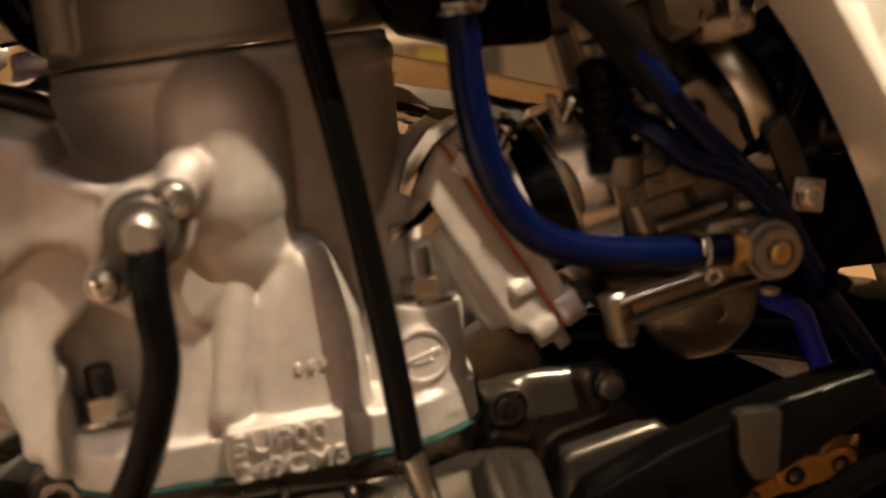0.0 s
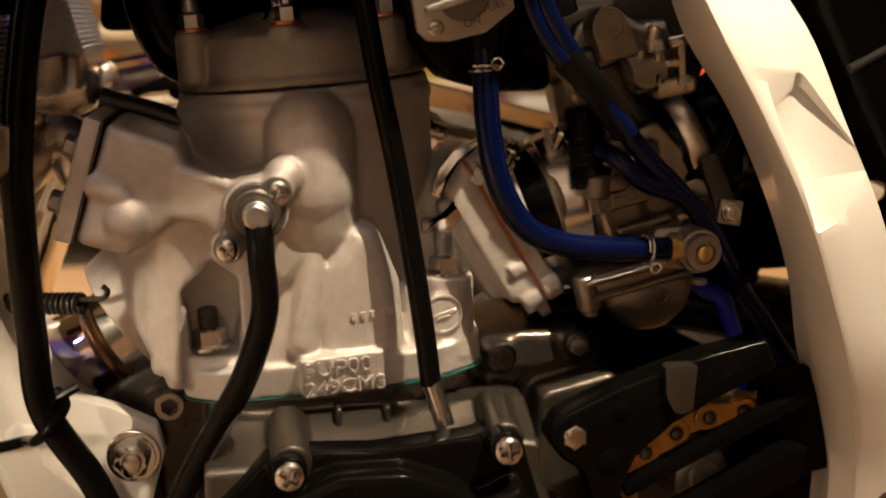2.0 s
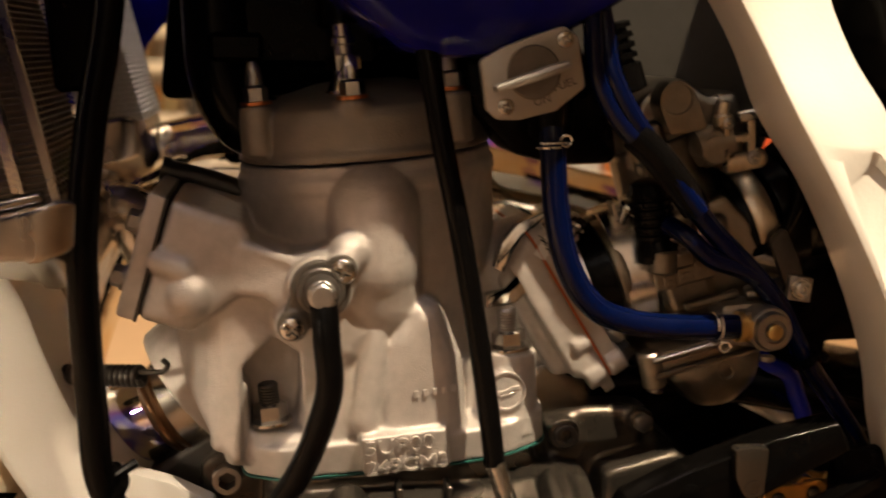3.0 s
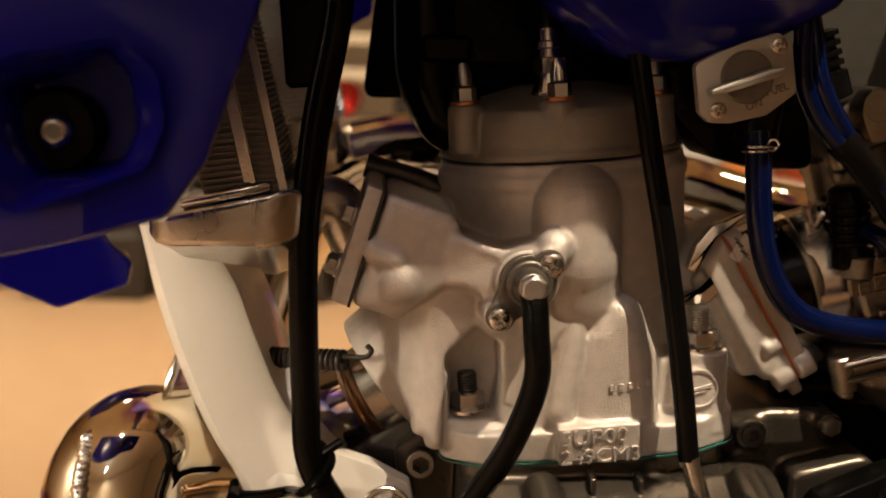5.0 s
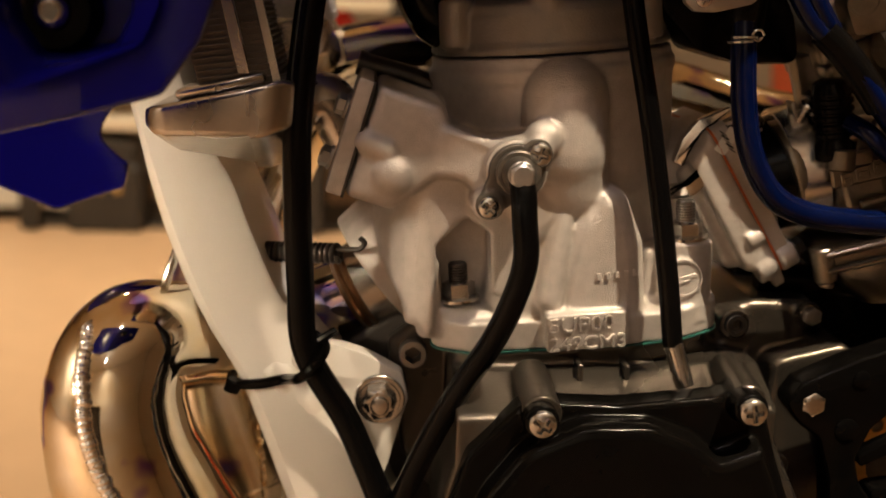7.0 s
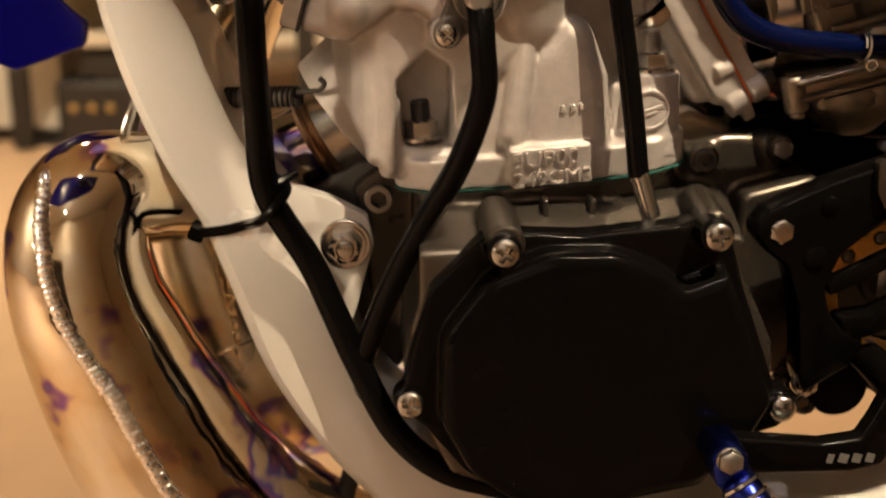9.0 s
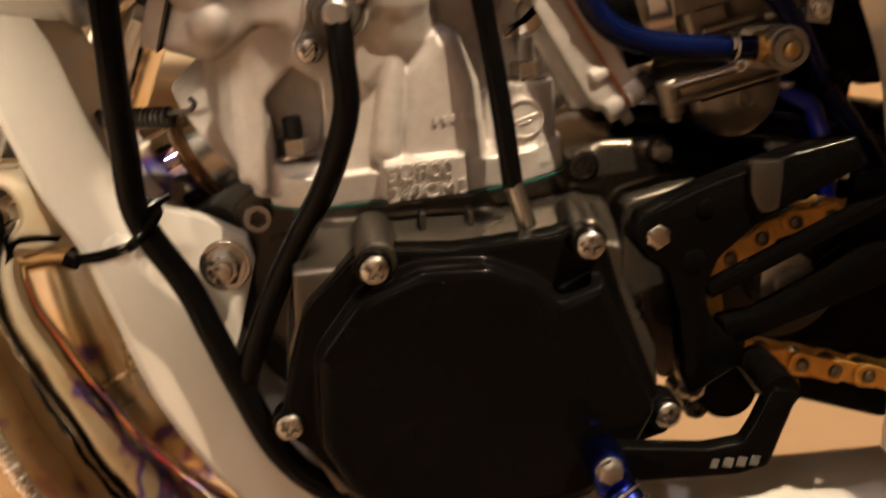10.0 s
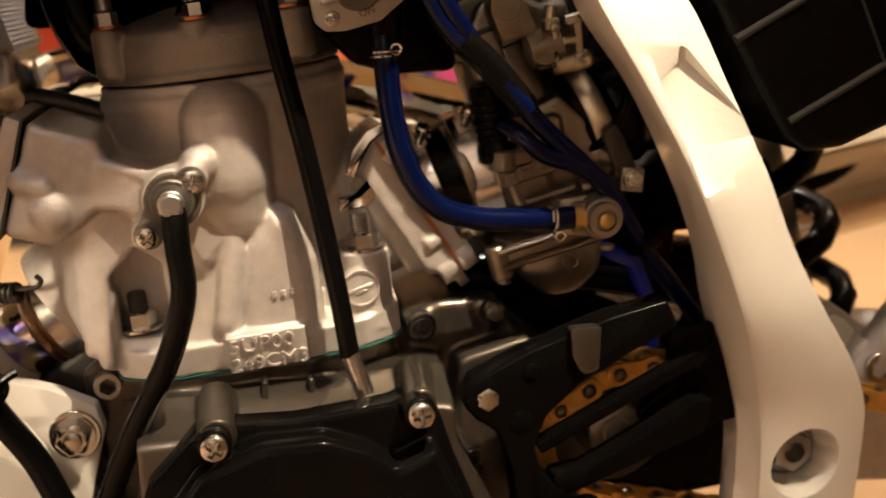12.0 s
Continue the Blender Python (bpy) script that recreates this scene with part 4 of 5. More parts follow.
rod(bm, (66.2, 330, 543), (72.0, 326.5, 524), 4.0, 4.0, edge=0.5)
for k in range(4):
    rod(bm, (66.8 + 1.25 * k, 329.6 - 0.75 * k, 540.6 - 4.1 * k), (67.2 + 1.25 * k, 329.4 - 0.75 * k, 539.4 - 4.1 * k), 4.25)
part("metal_ferrule", bm, STEEL, breather, "crumpled bright metal ferrule")
bm = bmesh.new()
hose(bm, [(-2, 322, 612), (-1, 318, 606), (-0.5, 315, 596), (0.5, 314, 580), (-3, 316, 564), (-10, 321, 545), (-22, 328, 522), (-33, 334, 498), (-44, 341, 468), (-48, 350, 448), (-42, 362, 426), (-25, 372, 410)], 5.2, 18)
part("valve_hose", bm, RUBBER, bike, "black rubber drain hose")
bm = bmesh.new()
hose(bm, [(-76, 352, 745), (-80, 350, 708), (-86, 348, 675), (-90, 346, 640), (-91, 345, 618), (-90.5, 346, 585), (-89.5, 348, 560), (-87, 350, 530), (-70, 350, 500), (-60, 347, 478), (-50, 344, 455), (-34, 338, 425), (-12, 332, 408), (20, 332, 398)], 6.0, 18)
harness = part("wiring_harness", bm, RUBBER, bike, "black sleeved wiring harness")
bm = bmesh.new()
hose(bm, [(-123, 388, 506), (-121, 375, 506), (-108, 367, 509), (-97, 362, 513), (-90, 346, 519), (-83, 342, 526), (-79, 350, 532), (-84, 364, 533)], 2.4, 10)
block(bm, (-121, 373, 506), (7, 7, 6), (0, 20, 0), 0.8)
part("cable_tie", bm, BLACK_PLASTIC, bike, "black nylon cable tie round the frame")
bm = bmesh.new()
hose(bm, [(-84, 350, 533), (-80, 353, 535), (-75, 357, 537)], 2.0, 10)
part("thin_wire", bm, RUBBER, bike, "thin black wire")

bm = bmesh.new()
o, d = Vector((112, 346, 714)), Vector((8, 0, -27))
turned(bm, o, d, [(0, 4)] + [q for k in range(4) for q in ((0.6 + 4 * k, 6.4), (2.6 + 4 * k, 6.4), (3.0 + 4 * k, 4.6), (4.2 + 4 * k, 4.6))] + [(17, 7), (27, 7.4), (28, 5)], 24)
part("ribbed_boot", bm, RUBBER, bike, "ribbed black rubber hose boot")

# ---- petcock on the tank
bm = bmesh.new()
slab(bm, [(55, 699), (58, 681), (62, 677.5), (70, 677.5), (84, 681), (95, 690, 2), (91.5, 708), (86, 712), (74, 708), (64, 704)], 320.5, 325, 3, 0.8)
petcock = part("petcock", bm, TAP, bike, "cast fuel tap plate with a turning lever")
bm = bmesh.new()
turned(bm, (75, 320.5, 695), LEFT, [(0, 10), (1.2, 10), (1.8, 9.4), (1.8, 0.05)], 40)
part("tap_disc", bm, PLATE, petcock, "dark turning disc")
bm = bmesh.new()
slab(bm, [(59.5, 690), (60.5, 687.5), (70, 690.2), (82, 694.4), (88, 696.8), (87, 699.6), (80, 697.8), (68, 693.4)], 313, 319, 1.2, 1.2)
part("tap_lever", bm, TAP, petcock, "pale tap lever")
cross_screw("petcock_screw", petcock, (65, 320.5, 682.3), LEFT, 3.1, 1.4, STEEL)
cross_screw("petcock_screw", petcock, (86.5, 320.5, 707), LEFT, 3.1, 1.4, STEEL)
lettering("tap_lettering", "ON", 4.2, 0.15, facing(75.8, 320.3, 682.5, 17), MARK, petcock, "engraved dark letters")
lettering("tap_lettering", "FUEL", 4.2, 0.15, facing(83.2, 320.3, 688.0, 20), MARK, petcock, "engraved dark letters")
bm = bmesh.new()
slab(bm, [(57, 698), (60, 680), (80, 660), (100, 655), (126, 656), (122, 676), (104, 712), (70, 715)], 374, 410, 6, 3)
rod(bm, (86, 334, 690), (88, 344, 672), 9)
rod(bm, (84, 330, 694), (84, 380, 690), 12, edge=1)
part("petcock_body", bm, BLACK_PLASTIC, petcock, "black tap body")

# ---- tank, radiator, shrouds
bm = bmesh.new()
rings = []
# above z 748 the unseen flare is shaped to cast shade on the cylinder
for z, x0, x1, y in ((699.5, 40, 60, 345), (702, 30, 70, 338), (709, 20, 92, 332), (722, 2, 112, 322), (748, -30, 122, 294), (790, -60, 130, 272), (820, -80, 134, 263), (850, -110, 138, 255), (905, -150, 142, 243)):
    loop = rounded([(x0, y), (x1, y), (x1, 815 - y), (x0, 815 - y)], 14, 6)
    rings.append([(p.x, p.y, z) for p in loop])
loft(bm, rings)
part("fuel_tank", bm, BLUE, bike, "glossy blue plastic fuel tank", 60)
bm = bmesh.new()
block(bm, (-12, 420, 716), (76, 40, 44), (0, 0, 0), 3)
block(bm, (-34, 396, 702), (22, 20, 12), (0, 0, 0), 2)
part("ignition_coil", bm, BLACK_PLASTIC, bike, "black ignition coil block")

bm = bmesh.new()


def tank_section(x, top, low, front, back):
    loop = rounded([(front, top, 3), (back, top, 3), (back, low, 16), (front + 34, low, 6), (front, low + (top - low) * 0.46, 3)], 6, 7)
    return [(x, p.x, p.y) for p in loop]


loft(bm, [tank_section(x, t, l, f, b) for x, t, l, f, b in ((-152, 632, 620, 348, 440), (-148, 634, 615, 340, 446), (-142, 635.5, 612.5, 336, 446), (-112, 642, 608.5, 336, 446), (-107, 643, 608, 336.5, 446))])
loft(bm, [tank_section(x, t, l, f, b) for x, t, l, f, b in ((-109, 643, 606.5, 334.5, 446), (-104, 644, 606, 334, 446), (-96, 646, 609, 336, 446), (-89, 645, 615, 343, 440), (-86, 641, 623, 356, 426))])
block(bm, (-121, 392, 642.5), (36, 104, 4), (0, -13, 0), 1.0)
radiator = part("radiator", bm, RADTANK, bike, "alloy radiator with fine fins", 50)
fin = None
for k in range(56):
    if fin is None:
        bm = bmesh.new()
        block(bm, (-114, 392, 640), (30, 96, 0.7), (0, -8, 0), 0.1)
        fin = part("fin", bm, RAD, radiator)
    else:
        other = new("fin", fin.data)
        other.parent = radiator
        other.location = v3((-0.624 * k, 0, 2.4 * k))
tube = None
for k in range(13):
    if tube is None:
        bm = bmesh.new()
        loft(bm, [[(-129 - 0.26 * h, 346, 638 + h), (-99 - 0.26 * h, 346, 638 + h), (-99 - 0.26 * h, 348, 638 + h), (-129 - 0.26 * h, 348, 638 + h)] for h in (0, 138)])
        tube = part("core_tube", bm, RAD, radiator)
    else:
        other = new("core_tube", tube.data)
        other.parent = radiator
        other.location = v3((0, 7.6 * k, 0))
bm = bmesh.new()
loft(bm, [[(-114 - 0.23 * h, 341, 648 + h), (-109.5 - 0.23 * h, 340, 648 + h), (-109.5 - 0.23 * h, 346, 648 + h), (-114 - 0.23 * h, 346, 648 + h)] for h in (0, 140)])
loft(bm, [[(-100 - 0.23 * h, 342, 644 + h), (-97 - 0.23 * h, 342, 644 + h), (-97 - 0.23 * h, 346, 644 + h), (-100 - 0.23 * h, 346, 644 + h)] for h in (0, 140)])
part("radiator_frame", bm, RADTANK, radiator)
bm = bmesh.new()
loft(bm, [tank_section(x, t, l, f, b) for x, t, l, f, b in ((-150, 652, 634, 478, 566), (-144, 655, 630, 472, 572), (-108, 664, 629, 472, 572), (-92, 668, 629, 472, 572), (-84, 667, 633, 478, 566), (-80, 660, 642, 490, 554))])
# paler copy of the fin material, light on the far radiator put into colour
LIT_FIN = material("lit_radiator_fins", (0.62, 0.62, 0.62), 0.45, 0.7, 0.3, 120)
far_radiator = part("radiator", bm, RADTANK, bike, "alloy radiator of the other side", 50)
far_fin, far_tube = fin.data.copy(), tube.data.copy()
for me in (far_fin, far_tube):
    me.materials[0] = LIT_FIN
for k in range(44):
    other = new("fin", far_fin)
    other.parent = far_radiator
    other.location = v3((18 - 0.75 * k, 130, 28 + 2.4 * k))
for k in range(12):
    other = new("core_tube", far_tube)
    other.parent = far_radiator
    other.location = v3((18, 132 + 7.6 * k, 28))
bm = bmesh.new()
hose(bm, [(-92, 400, 634), (-80, 400, 632), (-73, 402, 620), (-66, 404, 606), (-58, 404, 600)], 12, 20)
part("water_hose", bm, RADTANK, bike, "shiny metal coolant pipe")
bm = bmesh.new()
block(bm, (-92, 356, 720), (20, 14, 70), (0, -5, 0), 2)
part("radiator_bracket", bm, BLACK_PLASTIC, bike, "black radiator bracket")

bm = bmesh.new()


def shroud_depth(x, z):
    return 0.0016 * (x + 150) ** 2 * 0.5 + max(0, 650 - z) * 0.35


slab(bm, [(-84, 760), (-101, 704, 30), (-114, 665, 14), (-126, 648, 6), (-150, 641, 20), (-186, 632, 20), (-240, 622, 20), (-318, 650, 20), (-330, 780)], 238, 243, 5, 1.5, lean=shroud_depth, steps=8)
shroud = part("radiator_shroud", bm, BLUE, bike, "glossy blue plastic radiator shroud with a recessed bolt", 50)
bm = bmesh.new()
outer = rounded([(-186, 688, 8), (-166, 696, 8), (-139, 701, 10), (-127.5, 692, 10), (-125.5, 676, 10), (-131, 663.5, 8), (-150, 656, 12), (-172, 648.5, 6), (-184, 668, 12)], 8, 6)
inner = rounded([(-176, 688, 6), (-163, 692, 8), (-145, 697, 6), (-138, 691, 6), (-135.5, 674, 8), (-141, 661.5, 8), (-153, 657.5, 8), (-166, 656.5, 6), (-174, 668, 10)], 6, 6)
loft(bm, [[(p.x, 226, p.y) for p in outer], [(p.x, 240, p.y) for p in outer], [(p.x, 262, p.y) for p in inner]])
well = finish("well", bm, BLUE)
bm = bmesh.new()
wall = [[(p.x, y, p.y) for p in shrunk(outer, d)] for d, y in ((-0.3, 236.8), (0.6, 238.2), (2.0, 240.0))]
wall += [[(p.x, y, p.y) for p in shrunk(inner, d)] for d, y in ((-1.5, 246), (0.0, 249), (1.5, 256), (3.5, 270))]
loft(bm, wall, caps=False)
bm.faces.new([bm.verts.new(v3((p.x, 270, p.y))) for p in shrunk(inner, 3.5)])
carve(shroud, well)
part("bolt_well", bm, BLUE, shroud, "deep recess round the shroud bolt", 50)
bm = bmesh.new()
turned(bm, (-163, 270, 672), LEFT, [(0, 14), (8, 14), (11, 12), (11, 8)], 32)
part("rubber_grommet", bm, RUBBER, shroud, "black rubber grommet")
bm = bmesh.new()
turned(bm, (-163, 261, 672), LEFT, [(0, 6.4), (2.5, 6.4), (4.5, 5.6), (6.0, 4.2), (6.4, 3), (4.5, 2.6, "h"), (4.5, 0.05)], 24)
part("shroud_bolt", bm, STEEL, shroud, "bright button-head bolt")
bm = bmesh.new()
slab(bm, [(-62, 790), (-66, 740, 10), (-67, 722, 6), (-82, 713, 8), (-90, 702, 8), (-97, 686, 6), (-130, 668, 20), (-182, 640, 10), (-205, 603, 12), (-188, 588, 4), (-190, 576, 5), (-226, 563, 6), (-262, 578, 10), (-340, 640, 20), (-340, 790)], 482, 487, 5, 1.5, lean=lambda x, z: 0.3 * max(0, z - 600) + 78 * min(1.0, max(0.0, (x + 190) / 60)))
part("radiator_shroud", bm, BLUE, bike, "blue plastic shroud of the other side")

# ---- exhaust: header, belly and the return along the other side
PIPE = material("heat_tinted_chrome", (0.80, 0.75, 0.66), 0.06, 1.0, 0.05, 10, spread=0.03)
t = PIPE.node_tree
base = t.nodes["Principled BSDF"]
co, no = t.nodes.new("ShaderNodeTexCoord"), t.nodes.new("ShaderNodeTexNoise")
no.inputs["Scale"].default_value, no.inputs["Detail"].default_value = 20, 3
rp = t.nodes.new("ShaderNodeValToRGB")
e = rp.color_ramp.elements
e[0].position, e[0].color = 0.0, (0.84, 0.80, 0.72, 1)
e[1].position, e[1].color = 1.0, (0.84, 0.78, 0.66, 1)
for pos, col in ((0.40, (0.84, 0.79, 0.69, 1)), (0.50, (0.84, 0.74, 0.55, 1)), (0.575, (0.78, 0.62, 0.40, 1)), (0.615, (0.30, 0.14, 0.38, 1)), (0.64, (0.18, 0.17, 0.58, 1)), (0.67, (0.80, 0.72, 0.55, 1))):
    n = e.new(pos)
    n.color = col
t.links.new(co.outputs["Object"], no.inputs["Vector"])
t.links.new(no.outputs["Fac"], rp.inputs["Fac"])
t.links.new(rp.outputs["Color"], base.inputs["Base Color"])
dents, swell = t.nodes.new("ShaderNodeBump"), t.nodes.new("ShaderNodeTexNoise")
swell.inputs["Scale"].default_value, swell.inputs["Detail"].default_value = 38, 2
dents.inputs["Strength"].default_value, dents.inputs["Distance"].default_value = 0.14, 0.006
t.links.new(co.outputs["Object"], swell.inputs["Vector"])
t.links.new(swell.outputs["Fac"], dents.inputs["Height"])
t.links.new(dents.outputs["Normal"], base.inputs["Normal"])

TINTED = PIPE.copy()
TINTED.name = "heat_tinted_steel"
for node in TINTED.node_tree.nodes:
    if node.type == "MAP_RANGE" and node.inputs["To Max"].default_value < 0.5:
        node.inputs["To Min"].default_value, node.inputs["To Max"].default_value = 0.22, 0.34
BELLY = [(-52, 404, 553, 18), (-76, 411, 538, 19), (-100, 421, 525, 21), (-126, 421, 515, 23.5), (-150, 404, 519, 26.5), (-167, 389, 518, 30), (-174.5, 381, 500, 32.2), (-172, 378, 474, 34.5), (-163, 378, 447, 38), (-150, 380, 415, 42), (-132, 385, 378, 46), (-105, 395, 340, 49), (-68, 412, 306, 50), (-20, 440, 283, 50), (40, 470, 290, 42)]
bm = bmesh.new()
hose(bm, BELLY, 30, 40, 10)
exhaust = part("exhaust_pipe", bm, PIPE, bike, "polished expansion chamber with heat tints and weld seams", 180)
bm = bmesh.new()
seam = smooth_path(BELLY[5:12], 44)
track = []
for i, p in enumerate(seam):
    d = (Vector(seam[min(i + 1, len(seam) - 1)][:3]) - Vector(seam[max(i - 1, 0)][:3])).normalized()
    w = i / len(seam)
    out = Vector((-0.62, -0.75, 0.62)).lerp(Vector((-0.30, -1.0, 0.15)), min(1.0, w * 6)).lerp(Vector((0.12, -1.0, 0.12)), min(1.0, max(0.0, w - 0.12) * 2.4))
    out = (out - d * out.dot(d)).normalized()
    ripple = 0.5 + 0.5 * abs(math.sin(i * 0.9)) + 0.35 * noise.noise((i * 0.31, 0, 0))
    track.append((*(Vector(p[:3]) + out * (p[3] - 0.9) + Vector((0.8 * noise.noise((i * 0.2, 5, 0)), 0, 0))), 2.6 + 1.7 * ripple))
hose(bm, track, 2, 10, 1)
part("weld_seam", bm, BAND, exhaust, "rough bright weld bead along the pipe", 180)
bm = bmesh.new()
hose(bm, [(10, 520, 372, 24), (-50, 506, 366, 28), (-92, 478, 378, 31), (-116, 460, 408, 32), (-130, 456, 450, 29), (-140, 462, 500, 27), (-132, 490, 560, 27)], 28, 32, 10)
back_pipe = part("exhaust_return", bm, TINTED, exhaust, "heat-tinted rear section of the exhaust", 180)
bm = bmesh.new()
hose(bm, [(-132, 474, 530, 27), (-128, 490, 560, 27.2), (-104, 516, 615, 28), (-62, 524, 636, 29), (0, 524, 638, 29), (100, 522, 622, 28), (180, 520, 606, 26), (320, 515, 600, 22)], 28, 32, 10)
part("exhaust_tail", bm, PIPE, exhaust, "mirror-bright tail of the exhaust with purple heat tints", 180)
bm = bmesh.new()
hose(bm, [(-116 + 0.14 * k, 428.0 + 0.9 * math.cos(k * 1.7), 486 - 2.1 * k, 1.1 + 0.5 * abs(math.sin(k * 1.3))) for k in range(30)], 1, 8, 2)
part("weld_seam", bm, PIPE, back_pipe, "rough bright weld bead")
bm = bmesh.new()
d, side, lift = axes((-0.28, -0.10, 0.95))
ring = [Vector((-124, 457.5, 430)) + side * (30.6 * math.cos(k * 0.1309)) + lift * (30.6 * math.sin(k * 0.1309)) for k in range(49)]
hose(bm, [(*p, 1.2 + 0.5 * abs(math.sin(k * 1.9))) for k, p in enumerate(ring)], 1, 8, 1)
part("weld_seam", bm, PIPE, back_pipe, "weld ring round the pipe")
bm = bmesh.new()
turned(bm, (-49, 405, 553.5), (-0.86, 0.06, -0.51), [(0, 24), (1.5, 24), (1.5, 21.6), (3, 21.4), (16, 21.4), (17, 20.6)], 56)
part("exhaust_spigot", bm, RADTANK, exhaust, "bright exhaust flange sleeve")
bm = bmesh.new()
turned(bm, (-63, 406, 545.2), (-0.86, 0.06, -0.51), [(0, 20), (0, 21.0), (1.2, 21.4), (2.4, 20.8), (3.4, 20), (4.4, 20.8), (5.6, 20.8), (6.6, 19.4), (8, 18.6)], 56)
part("joint_ring", bm, BRONZE, exhaust, "bronzed joint ring with two grooves")


def coil(bm, a, b, r, wire, turns, seg=10, hand=1, phase=0.0):
    a, b = Vector(a), Vector(b)
    d, s, u = axes(b - a)
    n = int(turns * 14)
    hose(bm, [a.lerp(b, i / n) + s * (r * math.cos((i / n * turns + phase) * 2 * math.pi)) + u * (r * hand * math.sin((i / n * turns + phase) * 2 * math.pi)) for i in range(n + 1)], wire, seg, 1)


bm = bmesh.new()
coil(bm, (-112, 396, 563), (-74, 381, 566), 3.6, 1.4, 16, 8)
hose(bm, [(-75, 380, 568), (-70, 376, 569), (-65, 373, 570), (-63, 372, 573), (-65, 373, 575)], 1.2, 8, 6)
part("exhaust_spring", bm, BLACK_STEEL, exhaust, "black coil spring with a hooked end")
bm = bmesh.new()
hose(bm, [(-146, 402, 535), (-152, 397, 538), (-154, 395, 546), (-151, 396, 556), (-147, 402, 568), (-146, 408, 580)], 2.2, 10, 6)
part("exhaust_spring", bm, STEEL, exhaust, "bright bent wire hook")

# ---- chain drive
PINS = material("pin_steel", (0.22, 0.20, 0.17), 0.35, 1.0, 0.2, 60)
bm = bmesh.new()
slab(bm, [(111, 521, 6), (117, 530, 4), (141, 541, 6), (176, 553, 3), (203, 559, 2), (209, 547, 3), (190, 538), (165, 525, 6), (149, 511, 8), (143.5, 497, 8), (146, 487, 6), (152, 479, 6), (164, 474, 5), (158, 462, 4), (147, 455, 5), (139, 449, 6), (136, 458, 6), (133, 487, 20), (127, 506, 10), (118, 512, 6)], 314, 328, 3, 1.6)
guard = part("sprocket_guard", bm, BLACK_PLASTIC, bike, "black plastic front sprocket guard with slots", 45)
bm = bmesh.new()
slab(bm, [(145, 498), (147, 492.5), (224, 530), (225, 537)], 316, 324, 1, 1.0)
part("guard_bar", bm, BLACK_PLASTIC, guard)
bm = bmesh.new()
slab(bm, [(150, 483), (157, 472), (222, 496), (226, 512), (216, 512), (190, 497), (166, 485)], 314, 326, 3, 1.4)
part("guard_bar", bm, BLACK_PLASTIC, guard)
bm = bmesh.new()
slab(bm, [(158.5, 551), (159.5, 538, 5), (164, 529, 5), (171.5, 531), (172.5, 551)], 311, 316, 2, 0.8)
turned(bm, (167, 312, 534), LEFT, [(0, 3.6), (1.2, 3.6), (1.2, 2.4), (0.4, 2.2), (0.4, 0.05)], 20)
part("guard_tab", bm, CASE, guard, "bare metal boss showing in a guard opening")
bm = bmesh.new()
slab(bm, [(212, 541), (254, 541), (257, 520), (254, 496), (206, 486), (196, 500, 2), (204, 507, 2), (211, 511, 2)], 331, 337, 3, 1)
part("chain_guide", bm, BLACK_PLASTIC, guard, "dark chain guide block")
for x, z, r in ((142, 532, 4.2), (138, 510, 5.5)):
    bm = bmesh.new()
    turned(bm, (x, 315, z), LEFT, [(0, r), (1.6, r - 0.5), (2.2, r - 1.8), (2.4, 0.05)], 24)
    part("guard_boss", bm, BLACK_PLASTIC, guard, "worn raised boss")
hex_bolt("guard_bolt", guard, (123, 318, 521), LEFT, 4.7, 3.5, 6.2, STEEL, "bright flanged bolt")
hex_bolt("guard_bolt", guard, (141.5, 321, 452), LEFT, 4.5, 3.5, 6.0, STEEL, "bright flanged bolt")
bm = bmesh.new()
turned(bm, (187, 349, 493), LEFT, [(0, 30), (4, 30), (4, 17), (7, 16), (7, 0.05)], 40)
sprocket = part("front_sprocket", bm, BLACK_STEEL, bike, "dark steel front sprocket with a large nut")
bm = bmesh.new()
turned(bm, (187, 342, 493), LEFT, [(0, 12, "h"), (8, 12, "h"), (9, 10), (9, 7), (11, 7), (12, 6), (12, 0.05)], 24)
part("sprocket_nut", bm, DULL, sprocket, "large worn steel nut")
link = bmesh.new()
for y in (-6.5, 6.5):
    eight = []
    for k in range(32):
        a = 2 * math.pi * k / 32
        cx = 7.94 if math.cos(a) > 0 else -7.94
        r = 6.2 if abs(math.cos(a)) > 0.5 else 4.4 + 3.6 * abs(math.cos(a))
        eight.append(Vector((cx + r * math.cos(a) if abs(math.cos(a)) > 0.2 else cx * 0.45, r * math.sin(a))))
    loft(link, [[(p.x, y - 1, p.y) for p in shrunk(eight, 0.4)], [(p.x, y - 0.7, p.y) for p in eight], [(p.x, y + 1, p.y) for p in eight]])
plates = len(link.faces)
for x in (-7.94, 7.94):
    turned(link, (x, -8.4, 0), (0, 1, 0), [(0, 1.4), (0.3, 2.3), (0.9, 2.5), (0.9, 3.4), (1.2, 3.4), (1.2, 2.4), (16, 2.4), (16.4, 1.6)], 12)
    rod(link, (x, -5, 0), (x, 5, 0), 4.6, seg=12)
link.faces.ensure_lookup_table()
for f in link.faces[plates:]:
    f.material_index = 1
chain = new("drive_chain")
chain.parent = bike
chain["label"] = "gold-plated roller chain"
first = part("chain_link", link, GOLD, chain)
first.data.materials.append(PINS)
route = [Vector(p) for p in ((420, 392), (330, 416), (245, 440), (221, 445.5), (206, 449.5), (191, 453), (178, 456.5), (166, 463), (158, 474), (154.5, 486), (157, 496), (164.5, 504), (174, 510), (186, 515.5), (199, 519), (214, 519), (232, 515), (252, 509), (330, 490), (430, 470))]
walked, spots = 0.0, []
dense = smooth_path([(p.x, p.y, 0) for p in route], 40)
